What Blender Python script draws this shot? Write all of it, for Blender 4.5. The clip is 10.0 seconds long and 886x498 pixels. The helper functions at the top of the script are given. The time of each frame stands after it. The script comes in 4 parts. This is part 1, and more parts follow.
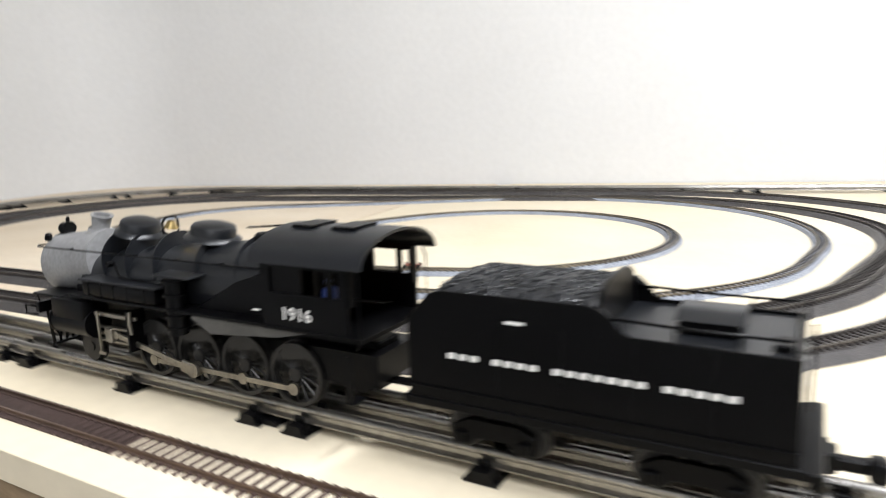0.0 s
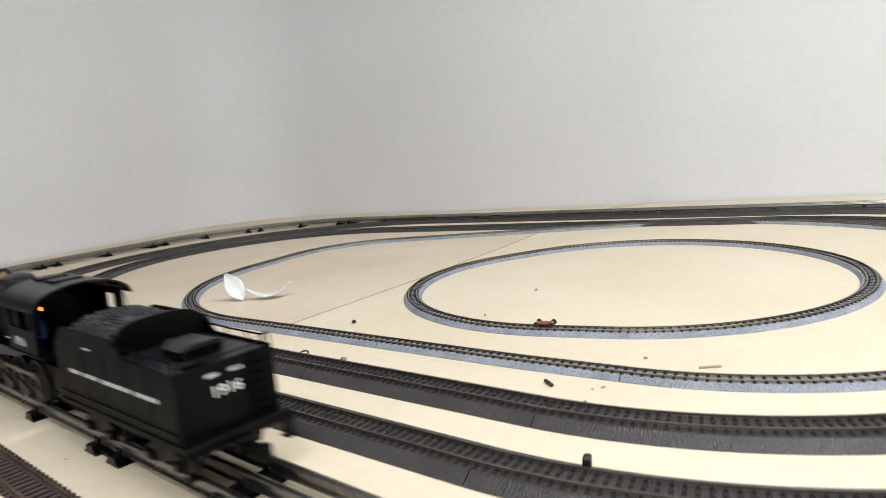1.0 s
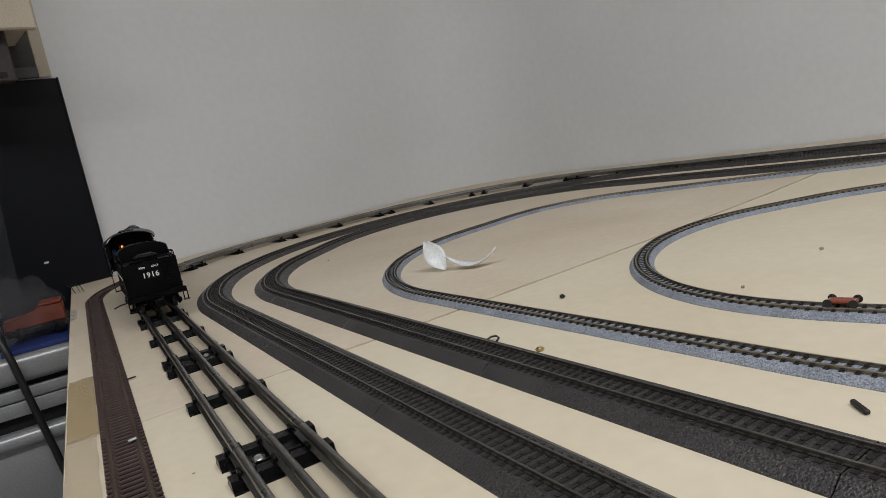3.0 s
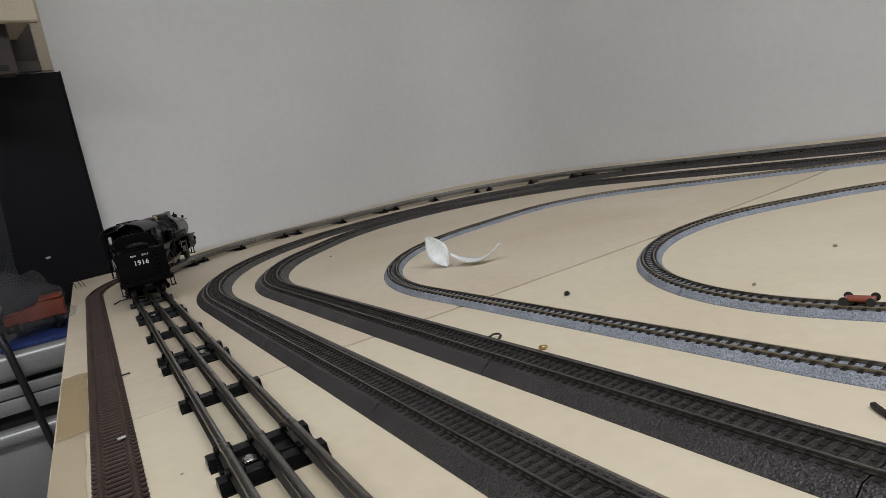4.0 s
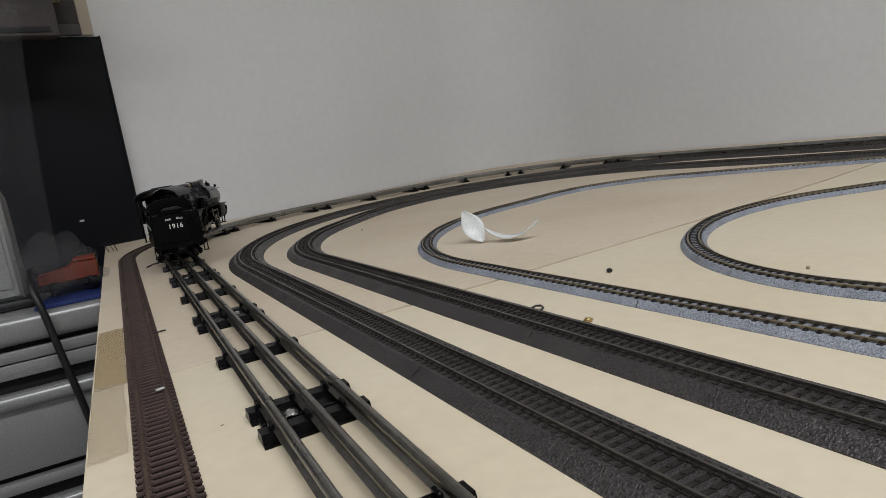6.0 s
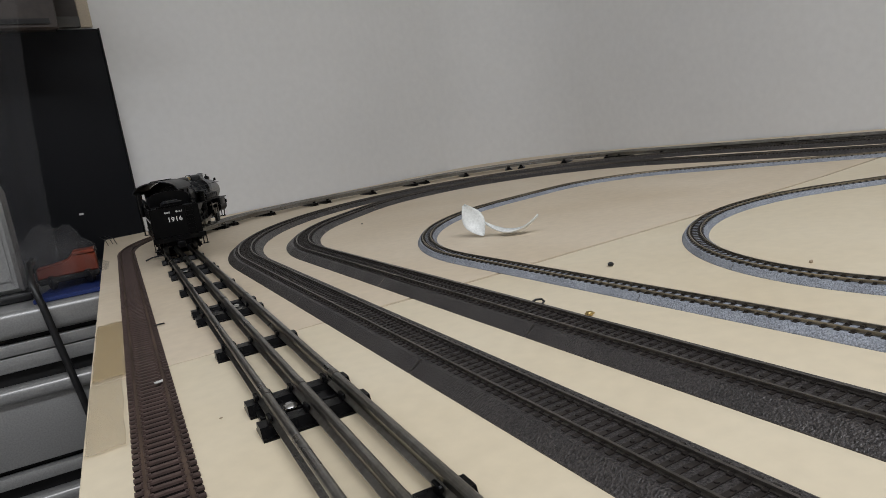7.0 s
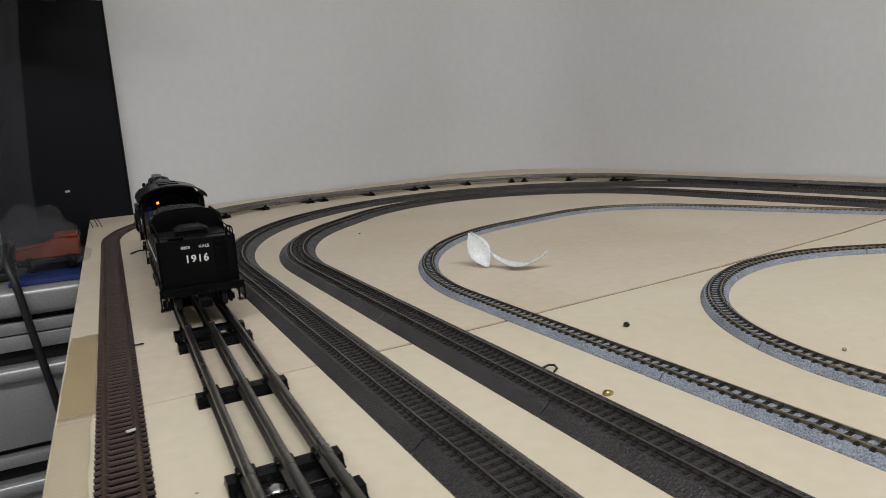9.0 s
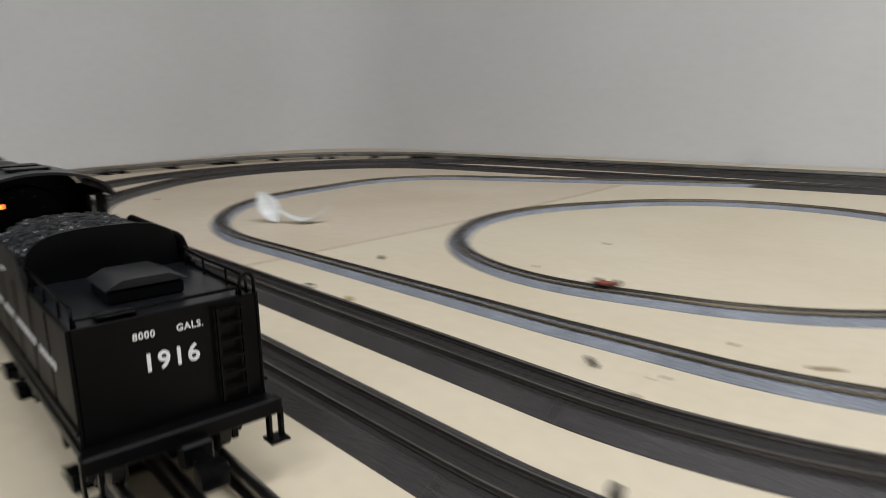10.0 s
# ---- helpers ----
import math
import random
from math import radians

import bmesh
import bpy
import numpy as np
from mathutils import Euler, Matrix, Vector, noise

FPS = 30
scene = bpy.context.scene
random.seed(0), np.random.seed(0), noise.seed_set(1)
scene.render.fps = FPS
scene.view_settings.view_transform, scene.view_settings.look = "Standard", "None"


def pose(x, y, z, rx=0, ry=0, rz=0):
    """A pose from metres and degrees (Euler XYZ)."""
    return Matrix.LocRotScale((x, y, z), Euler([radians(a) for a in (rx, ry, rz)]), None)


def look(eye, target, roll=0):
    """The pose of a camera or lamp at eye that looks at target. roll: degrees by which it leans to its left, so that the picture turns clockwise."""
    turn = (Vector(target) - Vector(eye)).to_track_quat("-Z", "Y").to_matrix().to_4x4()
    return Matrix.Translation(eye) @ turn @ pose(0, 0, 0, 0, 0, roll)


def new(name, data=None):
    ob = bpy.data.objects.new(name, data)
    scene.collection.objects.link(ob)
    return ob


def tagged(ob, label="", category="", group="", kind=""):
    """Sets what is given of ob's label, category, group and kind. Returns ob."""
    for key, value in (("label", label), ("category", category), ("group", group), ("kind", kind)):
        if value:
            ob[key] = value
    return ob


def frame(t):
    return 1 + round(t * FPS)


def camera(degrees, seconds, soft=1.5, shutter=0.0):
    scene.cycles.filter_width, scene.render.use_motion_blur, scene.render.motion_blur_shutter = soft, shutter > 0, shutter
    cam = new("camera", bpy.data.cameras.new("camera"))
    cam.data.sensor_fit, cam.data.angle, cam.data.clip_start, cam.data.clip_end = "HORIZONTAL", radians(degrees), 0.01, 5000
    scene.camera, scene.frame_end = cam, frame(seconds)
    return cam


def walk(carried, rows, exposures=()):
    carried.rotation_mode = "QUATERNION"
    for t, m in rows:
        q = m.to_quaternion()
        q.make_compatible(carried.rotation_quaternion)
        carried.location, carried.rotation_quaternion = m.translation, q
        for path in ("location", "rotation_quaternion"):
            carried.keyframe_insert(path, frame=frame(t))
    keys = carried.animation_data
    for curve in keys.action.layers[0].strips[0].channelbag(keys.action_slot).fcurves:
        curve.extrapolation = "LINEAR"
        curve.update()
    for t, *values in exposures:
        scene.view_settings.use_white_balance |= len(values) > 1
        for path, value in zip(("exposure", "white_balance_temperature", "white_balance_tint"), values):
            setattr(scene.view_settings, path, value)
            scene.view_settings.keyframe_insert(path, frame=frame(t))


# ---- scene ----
cam = camera(67.5, 10.0, soft=0.6, shutter=0.5)
PATH = [
    (0, (-0.274, -0.51, 0.161), (1.437, 0.458, -0.204), -1.9),
    (0.3, (-0.264, -0.49, 0.171), (1.369, 0.619, -0.148), -4.2),
    (0.5, (-0.245, -0.469, 0.173), (1.338, 0.71, -0.149), -5.6),
    (0.8, (-0.213, -0.459, 0.183), (1.317, 0.797, -0.1), -6.6),
    (1, (-0.187, -0.456, 0.185), (1.31, 0.834, -0.121), -5.1),
    (1.2, (-0.147, -0.452, 0.178), (1.304, 0.885, -0.15), -6.0),
    (1.5, (-0.098, -0.452, 0.159), (1.349, 0.869, -0.242), -6.4),
    (2, (-0.063, -0.421, 0.166), (1.223, 1.088, -0.101), -11.7),
    (2.5, (-0.065, -0.384, 0.161), (0.889, 1.345, -0.154), -11.1),
    (4, (-0.052, -0.353, 0.149), (0.853, 1.401, -0.172), -10.7),
    (4.5, (-0.056, -0.347, 0.151), (0.835, 1.415, -0.169), -10.1),
    (5, (-0.058, -0.342, 0.148), (0.809, 1.432, -0.17), -9.4),
    (5.5, (-0.059, -0.342, 0.148), (0.796, 1.438, -0.175), -8.7),
    (6, (-0.065, -0.338, 0.136), (0.775, 1.443, -0.213), -8.5),
    (7.5, (-0.064, -0.335, 0.134), (0.771, 1.445, -0.231), -8.3),
    (8, (-0.07, -0.335, 0.138), (0.77, 1.442, -0.235), -7.8),
    (8.5, (-0.082, -0.33, 0.159), (0.818, 1.414, -0.23), -5.2),
    (9, (-0.056, -0.29, 0.168), (0.808, 1.471, -0.223), -3.1),
    (9.5, (-0.049, -0.3, 0.154), (0.865, 1.429, -0.264), -2.5),
    (10, (-0.069, -0.405, 0.146), (1.213, 1.066, -0.294), -0.8),
]
EXPOSURES = [(0.0, 1.22), (0.5, 1.15), (1.0, 0.82), (1.5, 0.40), (2.0, 0.16), (2.5, 0.05), (4.0, 0.06), (5.5, 0.08), (7.5, 0.13), (9.0, 0.2), (9.5, 0.24), (10.0, 0.16)]
walk(cam, [(t, look(eye, target, roll)) for t, eye, target, roll in PATH], EXPOSURES)

# ---- light ----
world = bpy.data.worlds.new("room_air")
world.use_nodes = True
world.node_tree.nodes["Background"].inputs[0].default_value = (0.80, 0.84, 0.90, 1)
world.node_tree.nodes["Background"].inputs[1].default_value = 0.25
scene.world = world


# Area lamps added overhead, out of view, with no fixture modelled on them.
def add_area_lamp(x, y, z, sx, sy, power):
    lamp = bpy.data.lights.new("ceiling_tube", "AREA")
    lamp.shape, lamp.size, lamp.size_y, lamp.energy = "RECTANGLE", sx, sy, power
    lamp.color = (0.93, 0.95, 1.0)
    ob = new("ceiling_tube", lamp)
    ob.matrix_basis = pose(x, y, z)


add_area_lamp(0.15, -1.15, 1.62, 1.2, 0.30, 24.0)
add_area_lamp(-1.2, -0.9, 1.62, 1.2, 0.30, 17.0)


# ---- materials ----
def material(name, base, rough=0.6, metal=0.0, vary=0.12, scale=30.0, fine=0.06, fine_scale=400.0, bump=0.0, bump_scale=600.0, tint=None, island=0.0, spec=0.5):
    """A procedural surface: base colour, broad stains, fine grain and relief."""
    m = bpy.data.materials.new(name)
    m.use_nodes = True
    nt = m.node_tree
    bsdf = nt.nodes["Principled BSDF"]
    bsdf.inputs["Roughness"].default_value = rough
    bsdf.inputs["Metallic"].default_value = metal
    bsdf.inputs["Specular IOR Level"].default_value = spec
    geo = nt.nodes.new("ShaderNodeTexCoord")
    big = nt.nodes.new("ShaderNodeTexNoise")
    big.inputs["Scale"].default_value, big.inputs["Detail"].default_value = scale, 4.0
    nt.links.new(geo.outputs["Object"], big.inputs["Vector"])
    small = nt.nodes.new("ShaderNodeTexNoise")
    small.inputs["Scale"].default_value, small.inputs["Detail"].default_value = fine_scale, 3.0
    nt.links.new(geo.outputs["Object"], small.inputs["Vector"])
    mix = nt.nodes.new("ShaderNodeMix")
    mix.data_type = "RGBA"
    other = tint or tuple(c * (1 - 2.2 * vary) for c in base)
    mix.inputs["A"].default_value = (*base, 1)
    mix.inputs["B"].default_value = (*other, 1)
    ramp = nt.nodes.new("ShaderNodeMapRange")
    ramp.inputs["From Min"].default_value, ramp.inputs["From Max"].default_value = 0.35, 0.75
    nt.links.new(big.outputs["Fac"], ramp.inputs["Value"])
    nt.links.new(ramp.outputs["Result"], mix.inputs["Factor"])
    grain = nt.nodes.new("ShaderNodeMapRange")
    grain.inputs["From Min"].default_value, grain.inputs["From Max"].default_value = 0.3, 0.7
    grain.inputs["To Min"].default_value, grain.inputs["To Max"].default_value = 1 - fine * 2, 1 + fine * 2
    nt.links.new(small.outputs["Fac"], grain.inputs["Value"])
    value = grain.outputs["Result"]
    if island:
        rnd = nt.nodes.new("ShaderNodeNewGeometry")
        info = nt.nodes.new("ShaderNodeObjectInfo")
        add = nt.nodes.new("ShaderNodeMath")
        add.operation = "ADD"
        nt.links.new(rnd.outputs["Random Per Island"], add.inputs[0])
        nt.links.new(info.outputs["Random"], add.inputs[1])
        spread = nt.nodes.new("ShaderNodeMapRange")
        spread.inputs["From Max"].default_value = 2.0
        spread.inputs["To Min"].default_value, spread.inputs["To Max"].default_value = 1 - island, 1 + island
        nt.links.new(add.outputs[0], spread.inputs["Value"])
        mul = nt.nodes.new("ShaderNodeMath")
        mul.operation = "MULTIPLY"
        nt.links.new(value, mul.inputs[0])
        nt.links.new(spread.outputs["Result"], mul.inputs[1])
        value = mul.outputs[0]
    vec = nt.nodes.new("ShaderNodeVectorMath")
    vec.operation = "SCALE"
    nt.links.new(mix.outputs["Result"], vec.inputs[0])
    nt.links.new(value, vec.inputs["Scale"])
    nt.links.new(vec.outputs[0], bsdf.inputs["Base Color"])
    rr = nt.nodes.new("ShaderNodeMapRange")
    rr.inputs["To Min"].default_value, rr.inputs["To Max"].default_value = max(0.02, rough - 0.12), min(1, rough + 0.12)
    nt.links.new(big.outputs["Fac"], rr.inputs["Value"])
    nt.links.new(rr.outputs["Result"], bsdf.inputs["Roughness"])
    if bump:
        relief = nt.nodes.new("ShaderNodeTexNoise")
        relief.inputs["Scale"].default_value, relief.inputs["Detail"].default_value = bump_scale, 2.0
        nt.links.new(geo.outputs["Object"], relief.inputs["Vector"])
        bn = nt.nodes.new("ShaderNodeBump")
        bn.inputs["Strength"].default_value, bn.inputs["Distance"].default_value = bump, 0.001
        nt.links.new(relief.outputs["Fac"], bn.inputs["Height"])
        nt.links.new(bn.outputs["Normal"], bsdf.inputs["Normal"])
    return m


M_WALL = material("white_wall_paint", (0.80, 0.80, 0.795), 0.75, vary=0.025, scale=2.5, fine=0.01, fine_scale=60, bump=0.06, bump_scale=250)
M_TABLE = material("cream_painted_board", (0.74, 0.655, 0.495), 0.62, vary=0.05, scale=5, fine=0.015, fine_scale=90, bump=0.12, bump_scale=120, tint=(0.68, 0.585, 0.42))
M_TABLE_OLD = material("tanned_board_paint", (0.725, 0.625, 0.485), 0.62, vary=0.07, scale=4, fine=0.02, fine_scale=90, bump=0.12, bump_scale=120, tint=(0.64, 0.53, 0.385))
M_EDGE = material("raw_board_edge", (0.42, 0.33, 0.22), 0.85, vary=0.2, scale=20, bump=0.4, bump_scale=500)
M_GAP = material("dusty_gap", (0.30, 0.21, 0.12), 0.95, vary=0.3, scale=40)
M_TAPE = material("packing_tape", (0.50, 0.38, 0.19), 0.35, vary=0.22, scale=18, fine=0.06, fine_scale=150, bump=0.5, bump_scale=90, tint=(0.62, 0.52, 0.36))
# The strong fine grain is ballast speckle plus glints painted into the colour.
M_BALLAST = material("dark_grey_roadbed", (0.045, 0.040, 0.039), 0.40, vary=0.15, scale=25, fine=0.50, fine_scale=1100, bump=1.0, bump_scale=800, spec=0.55)
M_TIE = material("dark_plastic_tie", (0.024, 0.020, 0.018), 0.5, vary=0.15, scale=80, fine=0.12, fine_scale=900, island=0.25, spec=0.25)
M_BLACKRAIL = material("blackened_rail", (0.22, 0.20, 0.18), 0.34, metal=0.85, vary=0.2, scale=15)
M_KATO = material("blue_grey_roadbed", (0.30, 0.325, 0.375), 0.75, vary=0.12, scale=30, fine=0.28, fine_scale=1100, bump=0.9, bump_scale=900)
M_NTIE = material("brown_tie", (0.030, 0.025, 0.020), 0.6, vary=0.2, scale=60, island=0.25, spec=0.25)
M_NRAIL = material("tarnished_nickel_rail", (0.42, 0.37, 0.29), 0.36, metal=0.95, vary=0.2, scale=12)
M_BROWN = material("brown_sleeper", (0.088, 0.058, 0.050), 0.6, vary=0.2, scale=60, fine=0.1, island=0.25)
# Near-black brown: the shade between sleepers is put into this colour.
M_WEB = material("web_gap_shade", (0.007, 0.005, 0.0045), 0.8, vary=0.2, scale=40, spec=0.1)
M_BRRAIL = material("brown_rusted_rail", (0.17, 0.115, 0.085), 0.45, metal=0.6, vary=0.25, scale=20)
M_TUBE = material("tinplate_rail", (0.35, 0.34, 0.325), 0.30, metal=1.0, vary=0.28, scale=14, fine=0.08, fine_scale=250, tint=(0.21, 0.195, 0.165))
M_OTIE = material("black_steel_tie", (0.0030, 0.0030, 0.0034), 0.30, metal=0.0, vary=0.2, scale=60, spec=0.13)
M_PIN = material("bare_steel", (0.78, 0.78, 0.77), 0.24, metal=1.0, vary=0.1, scale=80)
M_LOCO = material("satin_black_paint", (0.0020, 0.0020, 0.0023), 0.34, vary=0.15, scale=25, fine=0.08, fine_scale=500, spec=0.12)
M_BOILER = material("graphite_black_paint", (0.0075, 0.0085, 0.0105), 0.34, vary=0.15, scale=25, fine=0.08, fine_scale=500, spec=0.42)
M_SMOKE = material("silver_graphite_paint", (0.30, 0.30, 0.30), 0.5, metal=0.3, vary=0.12, scale=30)
M_ROD = material("nickel_rods", (0.44, 0.41, 0.35), 0.35, metal=1.0, vary=0.2, scale=60)
M_WHEEL = material("blackened_wheel", (0.03, 0.029, 0.028), 0.4, metal=0.5, vary=0.15, scale=60)
M_BRASS = material("brass", (0.62, 0.46, 0.20), 0.3, metal=1.0, vary=0.12, scale=60)
M_COAL = material("crushed_coal", (0.022, 0.023, 0.025), 0.35, vary=0.3, scale=120, fine=0.3, fine_scale=700, island=0.5)
M_LETTER = material("white_lettering", (0.80, 0.79, 0.76), 0.6, vary=0.05, scale=200)
M_FROST = material("frosted_plastic", (0.80, 0.82, 0.80), 0.35, vary=0.04, scale=60)
M_SILVER = material("silver_grey_plastic", (0.36, 0.36, 0.355), 0.32, metal=0.35, vary=0.06, scale=6)
# Near-black for small black parts, and for shade painted into slots.
M_DARKGAP = material("black_parts_slot_shade", (0.005, 0.005, 0.005), 0.7, vary=0.1, scale=20)
M_PANEL = material("navy_black_board", (0.0038, 0.0046, 0.0070), 0.55, vary=0.15, scale=6, spec=0.2)
M_CABLE = material("black_rubber", (0.010, 0.010, 0.011), 0.45, vary=0.1, scale=40)
M_BLUE = material("blue_card", (0.022, 0.045, 0.19), 0.4, vary=0.12, scale=12)
M_ORANGE = material("orange_red_plastic", (0.27, 0.052, 0.024), 0.4, vary=0.2, scale=25)
M_WOOD = material("dark_stained_wood", (0.036, 0.025, 0.020), 0.5, vary=0.25, scale=12, fine=0.12, fine_scale=80)
M_CREAM = material("cream_trim_paint", (0.55, 0.47, 0.36), 0.55, vary=0.08, scale=10)
M_STEELGREY = material("grey_side_paint", (0.075, 0.073, 0.068), 0.5, vary=0.15, scale=40)
M_GREY = material("mid_grey_fabric", (0.014, 0.014, 0.015), 0.8, vary=0.15, scale=12, bump=0.3, bump_scale=300)
M_WHITE = material("white_plastic", (0.62, 0.62, 0.61), 0.4, vary=0.05, scale=12)
M_FLOOR = material("grey_carpet", (0.12, 0.11, 0.10), 0.95, vary=0.2, scale=10, fine=0.2, bump=0.5, bump_scale=200)


def glow(name, colour, strength):
    m = bpy.data.materials.new(name)
    m.use_nodes = True
    b = m.node_tree.nodes["Principled BSDF"]
    b.inputs["Base Color"].default_value = (*colour, 1)
    b.inputs["Emission Color"].default_value = (*colour, 1)
    b.inputs["Emission Strength"].default_value = strength
    return m


def clear(name, tint=(0.9, 0.92, 0.92), rough=0.15, alpha=0.35):
    m = bpy.data.materials.new(name)
    m.use_nodes = True
    b = m.node_tree.nodes["Principled BSDF"]
    b.inputs["Base Color"].default_value = (*tint, 1)
    b.inputs["Roughness"].default_value = rough
    b.inputs["Alpha"].default_value = alpha
    return m


M_FIRE = glow("firebox_glow", (1.0, 0.20, 0.03), 3.0)
M_FILM = clear("grey_clear_film", (0.22, 0.22, 0.23), 0.25, 0.05)
M_BAG = clear("clear_plastic_bag", (0.30, 0.30, 0.31), 0.10, 0.10)


# ---- mesh helpers ----
def mesh_from(name, verts, faces, mat, smooth=False):
    me = bpy.data.meshes.new(name)
    me.from_pydata([tuple(v) for v in verts], [], faces)
    me.materials.append(mat)
    if smooth:
        me.polygons.foreach_set("use_smooth", [True] * len(me.polygons))
    me.update()
    return me


def finish(bm, name, mat, smooth_angle=None):
    bmesh.ops.recalc_face_normals(bm, faces=bm.faces)
    me = bpy.data.meshes.new(name)
    bm.to_mesh(me)
    bm.free()
    me.materials.append(mat)
    if smooth_angle is not None:
        me.polygons.foreach_set("use_smooth", [True] * len(me.polygons))
        me.set_sharp_from_angle(angle=radians(smooth_angle))
    return me


def part(name, bm, mat, parent=None, label="", smooth=30):
    ob = new(name, finish(bm, name, mat, smooth) if isinstance(bm, bmesh.types.BMesh) else bm)
    if parent is not None:
        ob.parent = parent
    return tagged(ob, label=label)


def base_at(name, label, category, group="", kind="", m=None):
    ob = new(name)
    ob.empty_display_size = 0.02
    if m is not None:
        ob.matrix_basis = m
    return tagged(ob, label, category, group, kind)


def box(x0, x1, y0, y1, z0, z1, bevel=0.0, bm=None, seg=1):
    own = bm is None
    bm = bmesh.new() if own else bm
    r = bmesh.ops.create_cube(bm, size=1.0, matrix=Matrix.LocRotScale(((x0 + x1) / 2, (y0 + y1) / 2, (z0 + z1) / 2), None, (x1 - x0, y1 - y0, z1 - z0)))
    if bevel:
        es = {e for v in r["verts"] for e in v.link_edges}
        bmesh.ops.bevel(bm, geom=list(es), offset=bevel, segments=seg, affect="EDGES", profile=0.5)
    return bm


def rod(a, b, r, bm=None, seg=12, r2=None):
    """A round bar from a to b."""
    bm = bmesh.new() if bm is None else bm
    a, b = Vector(a), Vector(b)
    q = (b - a).to_track_quat("Z", "Y").to_matrix().to_4x4()
    bmesh.ops.create_cone(bm, cap_ends=True, segments=seg, radius1=r, radius2=r if r2 is None else r2, depth=(b - a).length, matrix=Matrix.Translation((a + b) / 2) @ q)
    return bm


def lathe(profile, axis_from, axis_to, seg=24, bm=None):
    """Turns (distance along the axis, radius) pairs round the axis."""
    bm = bmesh.new() if bm is None else bm
    a, d = Vector(axis_from), (Vector(axis_to) - Vector(axis_from)).normalized()
    q = d.to_track_quat("Z", "Y").to_matrix()
    rings = []
    for h, r in profile:
        rings.append([bm.verts.new(a + q @ Vector((r * math.cos(2 * math.pi * i / seg), r * math.sin(2 * math.pi * i / seg), h))) for i in range(seg)])
    for p, n in zip(rings, rings[1:]):
        for i in range(seg):
            bm.faces.new((p[i], p[(i + 1) % seg], n[(i + 1) % seg], n[i]))
    bm.faces.new(rings[0][::-1])
    bm.faces.new(rings[-1])
    return bm


def slab(outline, axis, lo, hi, bm=None, bevel=0.0):
    """Pushes a flat outline (pairs) out along an axis: 'x' takes (y, z), 'y' takes (x, z), 'z' takes (x, y)."""
    bm = bmesh.new() if bm is None else bm

    def at(p, h):
        return {"x": (h, p[0], p[1]), "y": (p[0], h, p[1]), "z": (p[0], p[1], h)}[axis]
    a = [bm.verts.new(at(p, lo)) for p in outline]
    b = [bm.verts.new(at(p, hi)) for p in outline]
    f = [bm.faces.new(a), bm.faces.new(b[::-1])]
    n = len(a)
    for i in range(n):
        f.append(bm.faces.new((a[i], b[i], b[(i + 1) % n], a[(i + 1) % n])))
    if bevel:
        es = {e for x in f[:2] for e in x.edges}
        bmesh.ops.bevel(bm, geom=list(es), offset=bevel, segments=1, affect="EDGES")
    return bm


def wire(points, r, mat, name, seg=6, closed=False):
    """A bent round wire as a mesh."""
    pts = [Vector(p) for p in points]
    verts, faces = [], []
    for i, p in enumerate(pts):
        d = (pts[min(i + 1, len(pts) - 1)] - pts[max(i - 1, 0)]).normalized()
        q = d.to_track_quat("Z", "Y").to_matrix()
        verts += [p + q @ Vector((r * math.cos(2 * math.pi * k / seg), r * math.sin(2 * math.pi * k / seg), 0)) for k in range(seg)]
    for i in range(len(pts) - 1):
        for k in range(seg):
            faces.append((i * seg + k, i * seg + (k + 1) % seg, (i + 1) * seg + (k + 1) % seg, (i + 1) * seg + k))
    faces += [tuple(range(seg))[::-1], tuple(range((len(pts) - 1) * seg, len(pts) * seg))]
    return mesh_from(name, verts, faces, mat, True)


# ---- track plan: loops laid round corner circles (x, y, radius) ----
class Loop:
    def __init__(self, corners, step=0.004):
        th = np.linspace(0.0, 2 * np.pi, 7201)[:-1]
        n = np.c_[np.cos(th), np.sin(th)]
        c = np.array(corners)
        k = np.argmax(n @ c[:, :2].T + c[:, 2], axis=1)
        p = (c[k, :2] + n * c[k, 2:3])[::-1]
        first = int(np.argmin(np.where(p[:, 0] < c[:, 0].mean(), np.abs(p[:, 1]), 9)))
        p = np.roll(p, -first, axis=0)
        p = np.vstack([p, p[:1]])
        s = np.r_[0, np.cumsum(np.hypot(*np.diff(p, axis=0).T))]
        self.length = s[-1]
        # shift so that s = 0 lies at y = 0 on the near side
        fine = np.linspace(0, self.length, 20001)
        q = np.c_[np.interp(fine, s, p[:, 0]), np.interp(fine, s, p[:, 1])]
        near = np.where(q[:, 0] < c[:, 0].mean(), np.abs(q[:, 1]), 9)
        self.zero = fine[int(np.argmin(near))]
        self.s, self.p = s, p

    def at(self, s):
        def one(v):
            v = (v + self.zero) % self.length
            return np.array([np.interp(v, self.s, self.p[:, 0]), np.interp(v, self.s, self.p[:, 1])])
        a, b = one(s - 0.002), one(s + 0.002)
        d = (b - a) / np.hypot(*(b - a))
        return one(s), d


